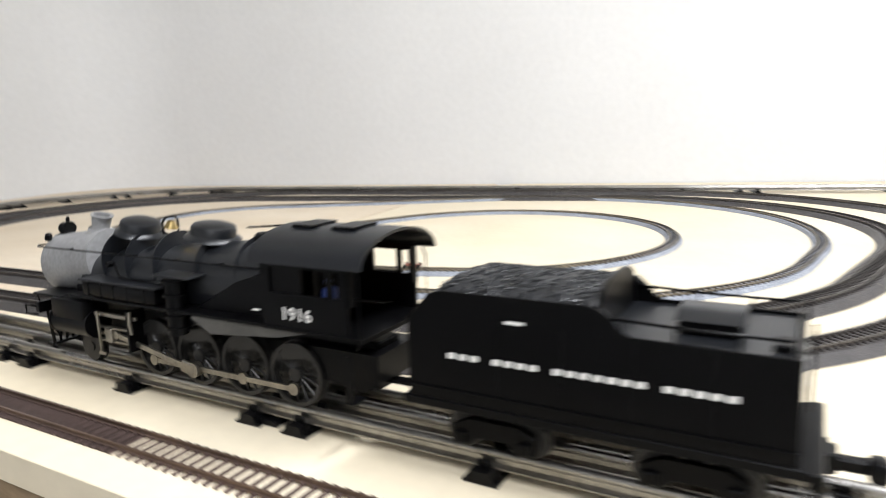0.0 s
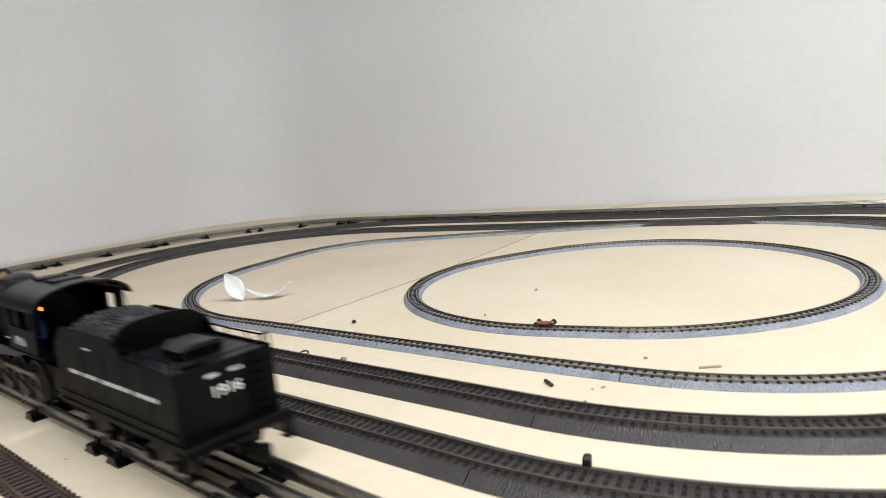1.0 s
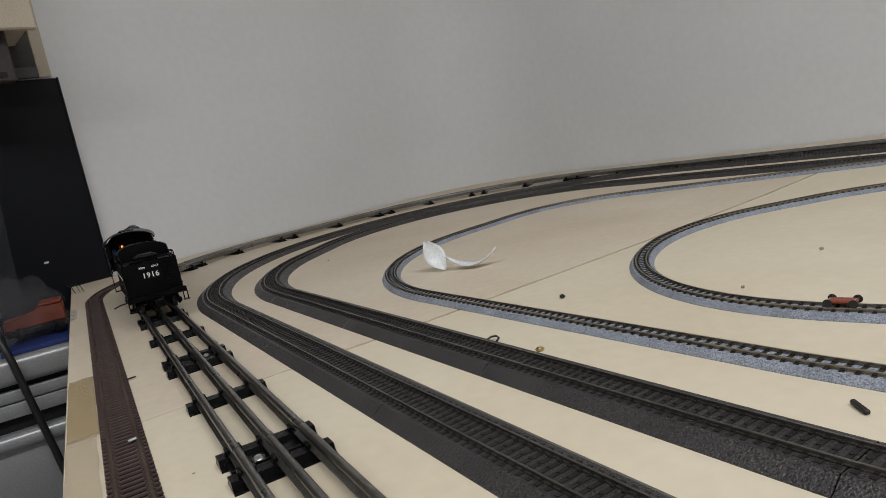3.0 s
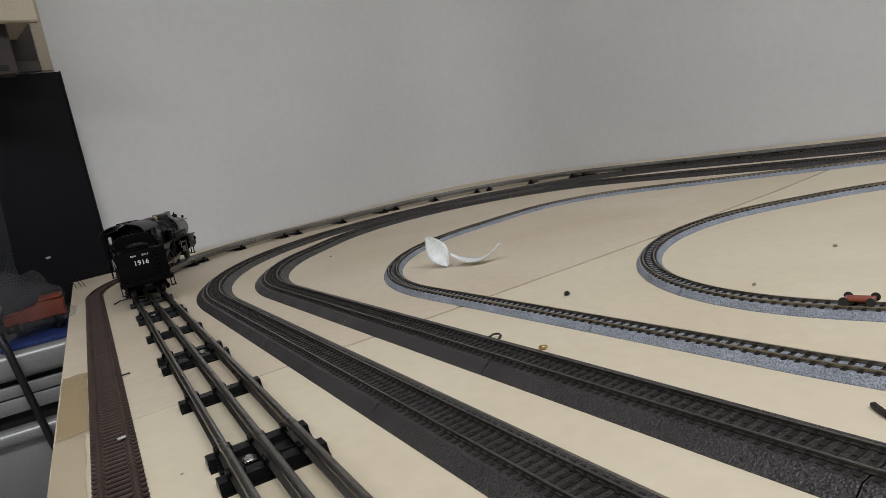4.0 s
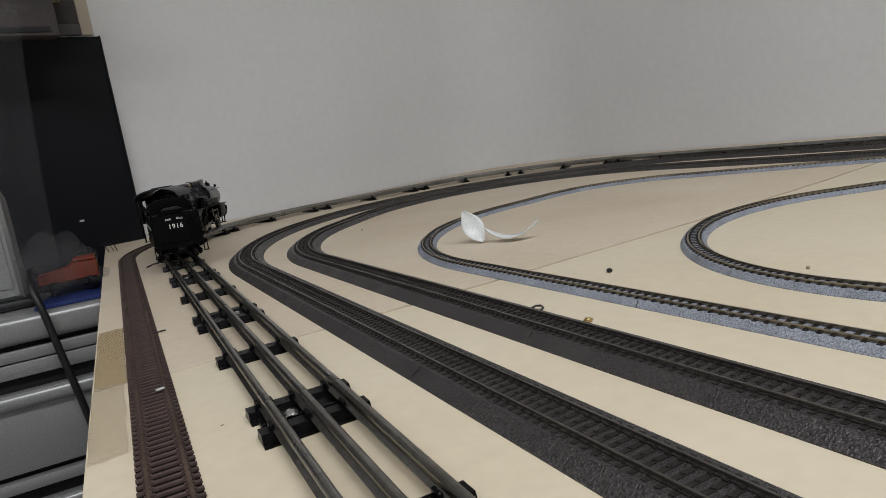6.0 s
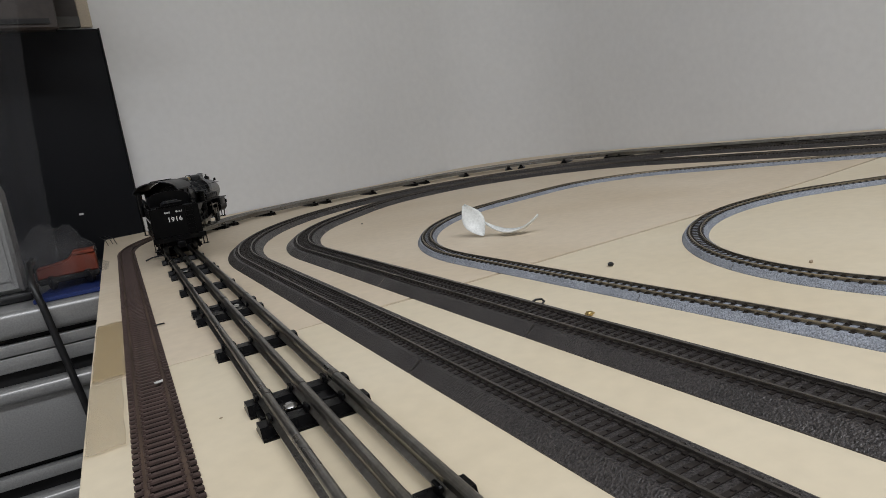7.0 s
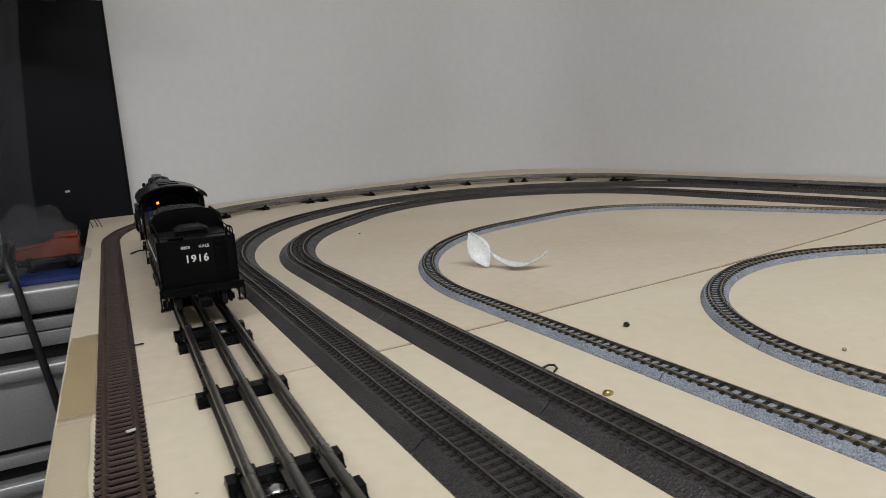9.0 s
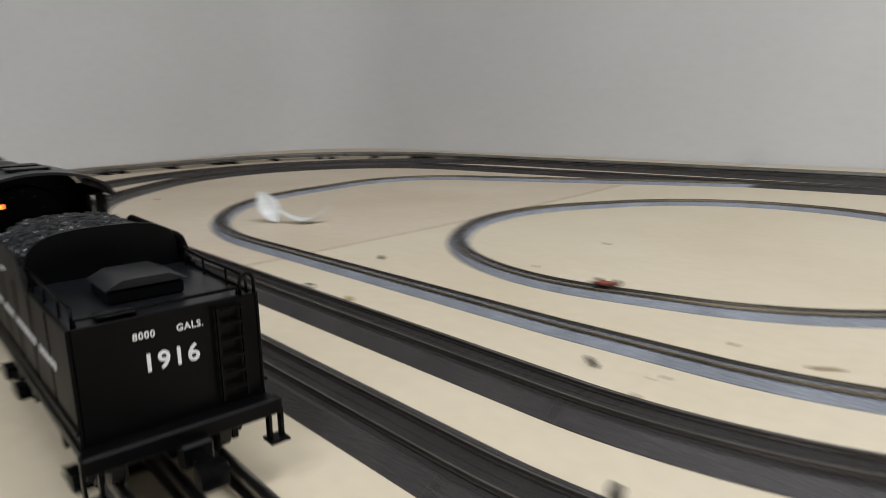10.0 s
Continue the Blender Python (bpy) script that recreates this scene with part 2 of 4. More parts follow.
def sweep(loop, profile, name, mat, step=0.012, s0=None, s1=None, smooth=False):
    """A closed profile of (outward, z) pairs drawn along the loop."""
    span = loop.length if s0 is None else s1 - s0
    count = max(2, int(span / step))
    verts, faces, m = [], [], len(profile)
    for i in range(count if s0 is None else count + 1):
        p, d = loop.at((s0 or 0.0) + span * i / count)
        out = np.array([-d[1], d[0]])
        verts += [(p[0] + o * out[0], p[1] + o * out[1], z) for o, z in profile]
    rows = count if s0 is None else count + 1
    for i in range(count):
        j = (i + 1) % rows
        for k in range(m):
            l = (k + 1) % m
            faces.append((i * m + k, j * m + k, j * m + l, i * m + l))
    return mesh_from(name, verts, faces, mat, smooth)


def pose_on(loop, s, z=0.0):
    p, d = loop.at(s)
    return pose(p[0], p[1], z, 0, 0, math.degrees(math.atan2(-d[0], d[1])))


def tie_mesh(name, length, width, z0, z1, mat, chairs=0.0):
    bm = box(-length / 2, length / 2, -width / 2, width / 2, z0, z1)
    if chairs:
        for x in (-chairs, chairs):
            box(x - 0.0022, x + 0.0022, -width * 0.36, width * 0.36, z1 - 0.0002, z1 + 0.0007, bm=bm)
        if chairs < 0.008 and chairs > 0.006:
            rod((0, 0, z1 - 0.0002), (0, 0, z1 + 0.0006), 0.0011, bm, 6)
    return finish(bm, name, mat)


def lay_ties(loop, spacing, mesh, thing, near, word="tie"):
    """Ties along the loop: single ones over the stretch near = (s0, s1), the rest in one mesh."""
    count = int(round(loop.length / spacing))
    verts, faces = [], []
    src = [v.co.copy() for v in mesh.vertices]
    polys = [tuple(p.vertices) for p in mesh.polygons]
    for i in range(count):
        s = (i + 0.5) * loop.length / count
        t = s if s < loop.length / 2 else s - loop.length
        m = pose_on(loop, s)
        if near[0] < t < near[1]:
            ob = new(word, mesh)
            ob.parent, ob.matrix_basis = thing, m
        else:
            k = len(verts)
            verts += [m @ v for v in src]
            faces += [tuple(k + a for a in f) for f in polys]
    rest = new("far_ties", mesh_from("far_ties", verts, faces, mesh.materials[0]))
    rest.parent = thing
    tagged(rest, kind="stuff")


O_LOOP = Loop([(0.377, 0.767, 0.377), (0.636, 0.773, 0.399), (1.023, -0.995, 0.373), (0.451, -1.080, 0.449)])
HO_OUTER = Loop([(0.563, 0.506, 0.495), (0.504, -0.214, 0.412), (0.755, -0.25, 0.45)])
HO_INNER = Loop([(0.516, 0.476, 0.377), (0.562, 0.563, 0.346), (0.546, -0.194, 0.373), (0.698, -0.211, 0.392)])
N_OUTER = Loop([(0.538, 0.253, 0.312), (0.659, -0.113, 0.409), (0.618, 0.399, 0.187), (0.558, -0.210, 0.298)])
N_INNER = Loop([(0.552, -0.059, 0.225), (0.591, -0.105, 0.249)])

# ---- the room ----
TURN = 12.5
FAR = pose(-0.03, 1.2655, 0, 0, 0, TURN)


def wall(name, m, x0, x1, y0, y1, z0, z1, mat, label):
    ob = new(name, finish(box(x0, x1, y0, y1, z0, z1), name, mat))
    ob.matrix_basis = m
    return tagged(ob, label, "wall", kind="structure")


CX = 1.165
wall("wall_north", FAR, -0.6, CX + 0.1, 0.0, 0.1, -0.9, 1.75, M_WALL, "plain off-white painted wall behind the layout board")
wall("wall_east", FAR, CX, CX + 0.1, -4.5, -0.001, -0.9, 1.75, M_WALL, "plain off-white painted side wall along the layout board")
wall("wall_south", FAR, -2.6, CX - 0.001, -4.5, -4.4, -0.9, 1.75, M_WALL, "plain off-white painted wall behind the viewer")
wall("wall_west", FAR, -2.7, -2.6, -4.5, 0.6, -0.9, 1.75, M_WALL, "plain off-white painted wall across the room")
wall("wall_alcove", FAR, -2.6, -0.601, 0.5, 0.6, -0.9, 1.75, M_WALL, "shaded off-white wall behind the dark board")
tagged(wall("floor", FAR, -2.7, CX + 0.1, -4.5, 0.6, -1.0, -0.901, M_FLOOR, "dark grey carpeted room floor"), category="floor")
# Unseen ceiling, added to close the room over the lamps.
tagged(wall("ceiling", FAR, -2.7, CX + 0.1, -4.5, 0.6, 1.751, 1.85, M_WALL, "plain white ceiling added out of view above the lamps"), category="ceiling")


def corner_cove(r):
    pts = [(CX + 0.002, 0.002)] + [(CX - r + r * math.cos(radians(a)), -r + r * math.sin(radians(a))) for a in range(0, 91, 5)]
    ob = new("wall_corner", finish(slab(pts, "z", -0.9, 1.75), "wall_corner", M_WALL, 30))
    ob.matrix_basis = FAR
    tagged(ob, "softly rounded off-white corner of the walls", "wall", kind="structure")


corner_cove(0.30)


# ---- the layout board: cream panels with open seams ----
EDGE_X = -0.106


def board():
    top = base_at("layout_board", "cream-painted plywood layout board with open panel seams", "table", kind="structure")
    south = -1.75

    def seam(x):
        return 0.1485 + 0.04 * x + 0.07 * x * x + (0.0008 * math.sin(x * 23) if 0.0 < x < 1.2 else 0.0)

    def east(y):
        corner = FAR @ Vector((CX, 0, 0))
        return corner.x + math.tan(radians(TURN)) * (corner.y - y) - 0.006

    def gap(x):
        return 0.0011 if x < 0.11 else 0.0024

    def panel(outline, word, paint=M_TABLE):
        bm = slab(outline, "z", -0.019, 0.0, bevel=0.0005)
        part(word, bm, paint, top, smooth=None)

    def far_line(x):
        return FAR.translation.y + math.tan(radians(TURN)) * (x - FAR.translation.x) - 0.006
    cuts = [EDGE_X, -0.02, 0.05, 0.11, 0.13, 0.2, 0.3, 0.4, 0.5, 0.6, 0.75, 0.9, 1.1, 1.25, 1.39]
    panel([(EDGE_X, south), (east(south), south), (east(0.2), 0.2)] + [(x, seam(x) - gap(x)) for x in cuts[::-1][1:]], "board_panel")
    panel([(x, seam(x) + gap(x)) for x in cuts[:-1]] + [(east(0.25), 0.25), (east(1.48), 1.48), (1.08, far_line(1.08)), (EDGE_X, far_line(EDGE_X))], "board_panel", M_TABLE_OLD)
    part("seam_filler", slab([(x, seam(x) - gap(x) - 0.001) for x in cuts[:-1]] + [(x, seam(x) + gap(x) + 0.001) for x in cuts[:-1][::-1]], "z", -0.0150, -0.0012), M_GAP, top)
    part("under_board", slab([(EDGE_X + 0.002, south + 0.01), (east(south) - 0.02, south + 0.01), (east(1.2) - 0.02, 1.2), (EDGE_X + 0.002, 1.2)], "z", -0.045, -0.0195), M_GAP, top)
    part("edge_rail", box(EDGE_X + 0.001, EDGE_X + 0.03, south + 0.02, 1.14, -0.11, -0.0455), M_EDGE, top)
    for x, y in ((-0.05, -1.6), (1.2, -1.6), (1.1, 0.6), (-0.05, 1.05)):
        part("leg", box(x - 0.03, x + 0.03, y - 0.03, y + 0.03, -0.9, -0.046), M_EDGE, top)


board()


# ---- tinplate three-rail loop ----
L_SEC = 0.2640


def joint(i):
    """Where section joint i stands along the loop; the sections behind the first are a little shorter."""
    return i * (L_SEC if i > 0 else 0.254)


def o_tie_mesh():
    """A pressed steel tie: a flanged channel with raised clips for the three rails."""
    h, w, z1 = 0.0280, 0.0066, 0.0060
    prof = [(-w - 0.0024, 0.0), (-w - 0.0024, 0.0012), (-w, 0.0012), (-w * 0.72, z1), (w * 0.72, z1), (w, 0.0012), (w + 0.0024, 0.0012), (w + 0.0024, 0.0)]
    bm = slab(prof, "x", -h, h, bevel=0.0)
    for x in (-0.0185, 0.0, 0.0185):
        for sx in (-1, 1):
            box(x + sx * 0.0036 - 0.0011, x + sx * 0.0036 + 0.0011, -0.0034, 0.0034, z1 - 0.0005, z1 + 0.0036, bevel=0.0006, bm=bm)
    return finish(bm, "tie", M_OTIE, 30)


def tube_profile(x):
    """Pressed rail: round head on a pinched web and a flat foot."""
    pts = []
    for a in range(-40, 221, 26):
        pts.append((x + 0.0024 * math.cos(radians(a)), 0.0123 + 0.0022 * math.sin(radians(a))))
    pts += [(x - 0.0010, 0.0103), (x - 0.0011, 0.0080), (x - 0.0036, 0.0068), (x - 0.0036, 0.0061), (x + 0.0036, 0.0061), (x + 0.0036, 0.0068), (x + 0.0011, 0.0080), (x + 0.0010, 0.0103)]
    return pts


def o_track():
    thing = base_at("three_rail_track", "tubular tinplate three-rail track loop on black steel ties", "model track")
    for x, word in ((-0.0185, "rail"), (0.0, "centre_rail"), (0.0185, "rail")):
        part(word, sweep(O_LOOP, tube_profile(x), "tube_rail", M_TUBE, 0.014, smooth=False), None, thing)
    tm = o_tie_mesh()
    half = int(O_LOOP.length / L_SEC / 2)
    for i in range(-half, half + 1):
        s = joint(i)
        for ds in (-0.0200, 0.0135, (joint(i + 1) - s) / 2 - 0.004):
            if i == half and ds > 0.1:
                continue
            ob = new("tie", tm)
            ob.parent, ob.matrix_basis = thing, pose_on(O_LOOP, s + ds)
    # rail joints: short sleeves, and screws on the near side
    sleeve = finish(lathe([(0, 0.0026), (0.008, 0.0026)], (0, -0.004, 0), (0, 1, 0), 12), "joint_sleeve", M_TUBE, 30)
    head = bmesh.new()
    lathe([(0, 0.0043), (0.0008, 0.0043), (0.0018, 0.0034), (0.0023, 0.0014)], (0, 0, 0), (0, 0, 1), 14, head)
    screw = finish(head, "screw", M_PIN, 40)
    for s, x in ((joint(0), -0.0085), (joint(1), 0.0085), (joint(2), -0.0085), (joint(-1), 0.0085)):
        ob = new("screw", screw)
        ob.parent, ob.matrix_basis = thing, pose_on(O_LOOP, s) @ pose(x, -0.0 if s else -0.003, 0.0036)
        for x2 in (-0.0185, 0, 0.0185):
            k = new("joint_sleeve", sleeve)
            k.parent, k.matrix_basis = thing, pose_on(O_LOOP, s) @ pose(x2, 0.0015, 0.0123)
        strap = new("joiner_strap", finish(box(-0.0245, 0.0245, -0.0058, 0.0058, 0.0002, 0.0036, 0.0004), "joiner_strap", M_OTIE))
        strap.parent, strap.matrix_basis = thing, pose_on(O_LOOP, s)


o_track()


# ---- two-rail loops ----
def rail_profile(x, z0, z1, w=0.0009):
    return [(x - 2 * w, z0), (x - 2 * w, z0 + 0.0003), (x - 0.5 * w, z0 + 0.0005), (x - 0.5 * w, z1 - 0.0008), (x - w, z1 - 0.0006), (x - w, z1), (x + w, z1), (x + w, z1 - 0.0006), (x + 0.5 * w, z1 - 0.0008), (x + 0.5 * w, z0 + 0.0005), (x + 2 * w, z0 + 0.0003), (x + 2 * w, z0)]


def ballast_track(name, loop, label, gauge, base, crown, hgt, tie_len, tie_w, spacing, rail_h, bed, tie, rail, near, section):
    thing = base_at(name, label, "model track", group="ballasted track loops")
    shoulder = [(-base / 2, 0.0), (-base / 2, 0.0006), (-crown / 2, hgt), (crown / 2, hgt), (base / 2, 0.0006), (base / 2, 0.0)]
    # roadbed in sections with fine joints
    n = int(round(loop.length / section))
    for i in range(n):
        a, b = loop.length * i / n + 0.0003, loop.length * (i + 1) / n - 0.0003
        me = sweep(loop, shoulder, "roadbed", bed, 0.012, a, b)
        part("roadbed", me, None, thing)
    tm = tie_mesh("tie", tie_len, tie_w, hgt - 0.0008, hgt + 0.0005, tie, gauge / 2)
    lay_ties(loop, spacing, tm, thing, near)
    for sx in (-1, 1):
        part("rail", sweep(loop, rail_profile(sx * (gauge / 2 + 0.0005), hgt + 0.0005, hgt + 0.0006 + rail_h, 0.0006 if gauge > 0.01 else 0.00045), "rail", rail, 0.010), None, thing)
    return thing


ballast_track("ho_track", HO_OUTER, "outer two-rail loop on moulded dark grey ballast roadbed", 0.0156, 0.047, 0.0310, 0.0062, 0.0258, 0.0026, 0.0064, 0.0021, M_BALLAST, M_TIE, M_BLACKRAIL, (-0.65, 0.75), 0.2286)
ballast_track("ho_track", HO_INNER, "inner two-rail loop on moulded dark grey ballast roadbed", 0.0156, 0.047, 0.0310, 0.0062, 0.0258, 0.0026, 0.0064, 0.0021, M_BALLAST, M_TIE, M_BLACKRAIL, (-0.65, 0.7), 0.2286)
ballast_track("n_track", N_OUTER, "narrow two-rail oval on speckled blue-grey roadbed", 0.0088, 0.0232, 0.0175, 0.0048, 0.0150, 0.0026, 0.0074, 0.0016, M_KATO, M_NTIE, M_NRAIL, (-0.55, 0.55), 0.248)
ballast_track("n_track", N_INNER, "small two-rail circle on speckled blue-grey roadbed", 0.0088, 0.0232, 0.0175, 0.0048, 0.0150, 0.0026, 0.0074, 0.0016, M_KATO, M_NTIE, M_NRAIL, (-0.3, 0.3), 0.207)


class Curve(Loop):
    """A straight from y0 to y1 at x, then an arc to the right."""
    def __init__(self, x, y0, y1, radius, turn):
        a = np.radians(np.linspace(0, turn, 60))
        p = [(x, y0)] + [(x, y) for y in np.linspace(y0, y1, 40)[1:]] + [(x + radius * (1 - math.cos(t)), y1 + radius * math.sin(t)) for t in a[1:]]
        self.p = np.array(p)
        self.s = np.r_[0, np.cumsum(np.hypot(*np.diff(self.p, axis=0).T))]
        self.length, self.zero = self.s[-1], 0.0

    def at(self, s):
        v = min(max(s, 0.0021), self.length - 0.0021)
        def one(v):
            return np.array([np.interp(v, self.s, self.p[:, 0]), np.interp(v, self.s, self.p[:, 1])])
        a, b = one(v - 0.002), one(v + 0.002)
        return one(s), (b - a) / np.hypot(*(b - a))


def brown_track():
    line = Curve(-0.0705, -1.2, 0.87, 0.40, 45)
    thing = base_at("flexible_track", "brown flexible two-rail track laid flat on the board", "model track")
    # Full-width dark sheet under the sleepers paints the gaps as shaded.
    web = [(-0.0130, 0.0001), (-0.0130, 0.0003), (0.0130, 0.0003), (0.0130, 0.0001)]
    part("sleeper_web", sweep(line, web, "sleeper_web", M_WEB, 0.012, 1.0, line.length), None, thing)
    tm = tie_mesh("sleeper", 0.0268, 0.0025, 0.0001, 0.0014, M_BROWN, 0.0082)
    n = int(line.length / 0.0070)
    verts, faces = [], []
    for i in range(n):
        s = (i + 0.5) * line.length / n
        m = pose_on(line, s)
        if 0.75 < s < 2.3:
            ob = new("sleeper", tm)
            ob.parent, ob.matrix_basis = thing, m
        else:
            k = len(verts)
            verts += [m @ v.co for v in tm.vertices]
            faces += [tuple(k + a for a in p.vertices) for p in tm.polygons]
    rest = part("far_sleepers", mesh_from("far_sleepers", verts, faces, M_BROWN), None, thing)
    tagged(rest, kind="stuff")
    for sx in (-1, 1):
        part("rail", sweep(line, rail_profile(sx * 0.0084, 0.0014, 0.0040, 0.0006), "rail", M_BRRAIL, 0.012, 0.0, line.length), None, thing)


brown_track()

# ---- train ----
RAIL_TOP = 0.0145
DRIVER_R, DRIVER_Y, DRIVER_Z = 0.0178, (0.0600, 0.0972, 0.1344, 0.1716), 0.0145 + 0.0178
CRANK = 0.0068


def text_mesh(words, size, name, mat):
    """Raised lettering as a mesh, centred, upright in the xz plane, read from -y."""
    cu = bpy.data.curves.new(name, "FONT")
    cu.body, cu.size, cu.extrude, cu.align_x, cu.align_y = words, size, 0.00012, "CENTER", "CENTER"
    cu.offset = size * 0.018
    cu.space_character = 1.12
    cu.resolution_u = 3
    tmp = bpy.data.objects.new(name, cu)
    me = bpy.data.meshes.new_from_object(tmp)
    bpy.data.objects.remove(tmp)
    me.transform(pose(0, 0, 0, 90))
    me.materials.clear()
    me.materials.append(mat)
    return me


def arched_roof(bm, half, eave, crown, y0, y1, thick):
    top = [(half * math.sin(a), eave + (crown - eave) * math.cos(a)) for a in [radians(-90 + 180 * i / 20) for i in range(21)]]
    low = [(x * (1 - thick / half), eave + (z - eave) * (1 - thick / (crown - eave)) if z > eave + 1e-6 else eave) for x, z in top]
    return slab(top + low[::-1], "y", y0, y1, bm)


def driver_mesh(main):
    bm = bmesh.new()
    # tyre with flange, spokes, hub and counterweight; outer face towards -x
    r = DRIVER_R
    seg = 28
    rings = [(0.0, r - 0.0022), (0.0, r), (0.0042, r), (0.0042, r + 0.0007), (0.0052, r + 0.0007), (0.0052, r - 0.0022)]
    prev = None
    loops = []
    for x, rr in rings:
        loops.append([bm.verts.new((x, rr * math.cos(2 * math.pi * i / seg), rr * math.sin(2 * math.pi * i / seg))) for i in range(seg)])
    for a, b in zip(loops, loops[1:] + loops[:1]):
        for i in range(seg):
            bm.faces.new((a[i], a[(i + 1) % seg], b[(i + 1) % seg], b[i]))
    for k in range(14):
        a = 2 * math.pi * k / 14
        d = Vector((0, math.cos(a), math.sin(a)))
        rod(Vector((0.0022, 0, 0)) + d * 0.003, Vector((0.0022, 0, 0)) + d * (r - 0.002), 0.0008, bm, 5)
    rod((-0.0004, 0, 0), (0.0050, 0, 0), 0.0040, bm, 14)
    # counterweight opposite the crank pin
    w = [((r - 0.0022) * math.sin(a), (r - 0.0022) * math.cos(a)) for a in [radians(-55 + 110 * i / 10) for i in range(11)]]
    slab([(p[0], p[1]) for p in w] + [(0.009, 0.0085), (-0.009, 0.0085)], "x", 0.0004, 0.0040, bm)
    rod((-0.004 if main else -0.0028, 0, -CRANK), (0.003, 0, -CRANK), 0.0016, bm, 10)
    return finish(bm, "driving_wheel", M_WHEEL, 40)


def small_wheel_mesh(r):
    bm = lathe([(0, r * 0.55), (0, r), (0.0042, r), (0.0042, r + 0.0012), (0.005, r + 0.0012), (0.005, r * 0.5)], (0, 0, 0), (1, 0, 0), 20)
    rod((-0.0006, 0, 0), (0.003, 0, 0), r * 0.35, bm, 10)
    return finish(bm, "wheel", M_WHEEL, 40)


MOVERS = {"driver": [], "side_rod": [], "main_rod": []}


def loco():
    thing = base_at("steam_locomotive", "black model steam locomotive with silver smokebox and nickel rods", "locomotive")
    P = lambda n, b, m, lab="", par=None, sm=30: part(n, b, m, par or thing, lab, sm)
    az = 0.0855
    # boiler courses, bands and smokebox
    bm = lathe([(0.0, 0.0245), (0.05, 0.0245), (0.055, 0.0238), (0.118, 0.0234), (0.1185, 0.0228), (0.176, 0.0224)], (0, 0.088, az), (0, 1, 0), 40)
    boiler = P("boiler", bm, M_BOILER)
    for y in (0.118, 0.150, 0.182, 0.212, 0.240):
        r = 0.0243 if y < 0.14 else 0.0240 if y < 0.2 else 0.0232
        P("boiler_band", lathe([(0, r - 0.001), (0.0001, r), (0.0011, r), (0.0012, r - 0.001)], (0, y, az), (0, 1, 0), 40), M_BOILER, "", boiler)
    smoke = P("smokebox", lathe([(0.0, 0.0222), (0.057, 0.0222), (0.0585, 0.0212), (0.0585, 0.0190)], (0, 0.2565, az), (0, 1, 0), 40), M_SMOKE, "silver-painted smokebox")
    P("smokebox_door", lathe([(0, 0.0165), (0.0012, 0.0165), (0.0032, 0.0130), (0.0044, 0.0075), (0.0048, 0.002)], (0, 0.3150, az), (0, 1, 0), 32), M_SMOKE, "domed silver smokebox door", smoke)
    for a in range(0, 360, 45):
        c, s = math.cos(radians(a)), math.sin(radians(a))
        P("door_dog", box(0.0175 * c - 0.0012, 0.0175 * c + 0.0012, 0.3148, 0.3165, az + 0.0175 * s - 0.0012, az + 0.0175 * s + 0.0012, 0.0003), M_LOCO, "", smoke)
    P("number_plate", lathe([(0, 0.0035), (0.001, 0.0035), (0.0012, 0.003)], (0, 0.3195, az + 0.001), (0, 1, 0), 16), M_BRASS, "round brass plate", smoke)
    # stack, domes, bell, headlight
    P("stack", lathe([(0, 0.0085), (0.001, 0.0066), (0.003, 0.0057), (0.0105, 0.0062), (0.0112, 0.0070), (0.0118, 0.0070), (0.0118, 0.0050), (0.004, 0.0046)], (0, 0.268, az + 0.0205), (0, 0, 1), 24), M_SMOKE, "silver flared stack")
    for y, r in ((0.2265, 0.0138), (0.1575, 0.0132)):
        P("dome", lathe([(0, r + 0.0035), (0.0010, r + 0.0030), (0.0028, r + 0.0003), (0.0070, r), (0.0088, r * 0.93), (0.0100, r * 0.72), (0.0106, r * 0.35), (0.0108, 0.001)], (0, y, az + 0.0205), (0, 0, 1), 28), M_BOILER)
    bell = P("bell", lathe([(0, 0.0044), (0.0008, 0.0042), (0.003, 0.0030), (0.005, 0.0022), (0.0056, 0.0008)], (0, 0.190, az + 0.0255), (0, 0, 1), 16), M_BRASS, "polished brass bell")
    P("bell_yoke", wire([(-0.006, 0.190, az + 0.022), (-0.006, 0.190, az + 0.030), (-0.0035, 0.190, az + 0.0332), (0.0035, 0.190, az + 0.0332), (0.006, 0.190, az + 0.030), (0.006, 0.190, az + 0.022)], 0.0008, M_LOCO, "bell_yoke"), None, "", bell)
    lamp = P("headlight", lathe([(0, 0.0042), (0.0, 0.0048), (0.0065, 0.0048), (0.0075, 0.0052), (0.0085, 0.0050), (0.0085, 0.004)], (0, 0.307, az + 0.0205), (0, 1, 0), 18), M_LOCO)
    P("bracket", box(-0.003, 0.003, 0.309, 0.314, az + 0.012, az + 0.0165, 0.0005), M_LOCO, "", lamp)
    P("lamp_finial", lathe([(0, 0.0012), (0.002, 0.0016), (0.004, 0.0008)], (0, 0.310, az + 0.025), (0, 0, 1), 10), M_LOCO, "", lamp)
    for sx in (-1, 1):
        P("marker_lamp", lathe([(0, 0.0020), (0.001, 0.0026), (0.005, 0.0024), (0.006, 0.001)], (sx * 0.0165, 0.309, az + 0.013), (0, 0, 1), 10), M_LOCO)
    # whistle and generator before the cab
    P("generator", lathe([(0, 0.003), (0.001, 0.0042), (0.008, 0.0042), (0.009, 0.003)], (-0.010, 0.103, az + 0.0255), (0, 1, 0), 14), M_LOCO)
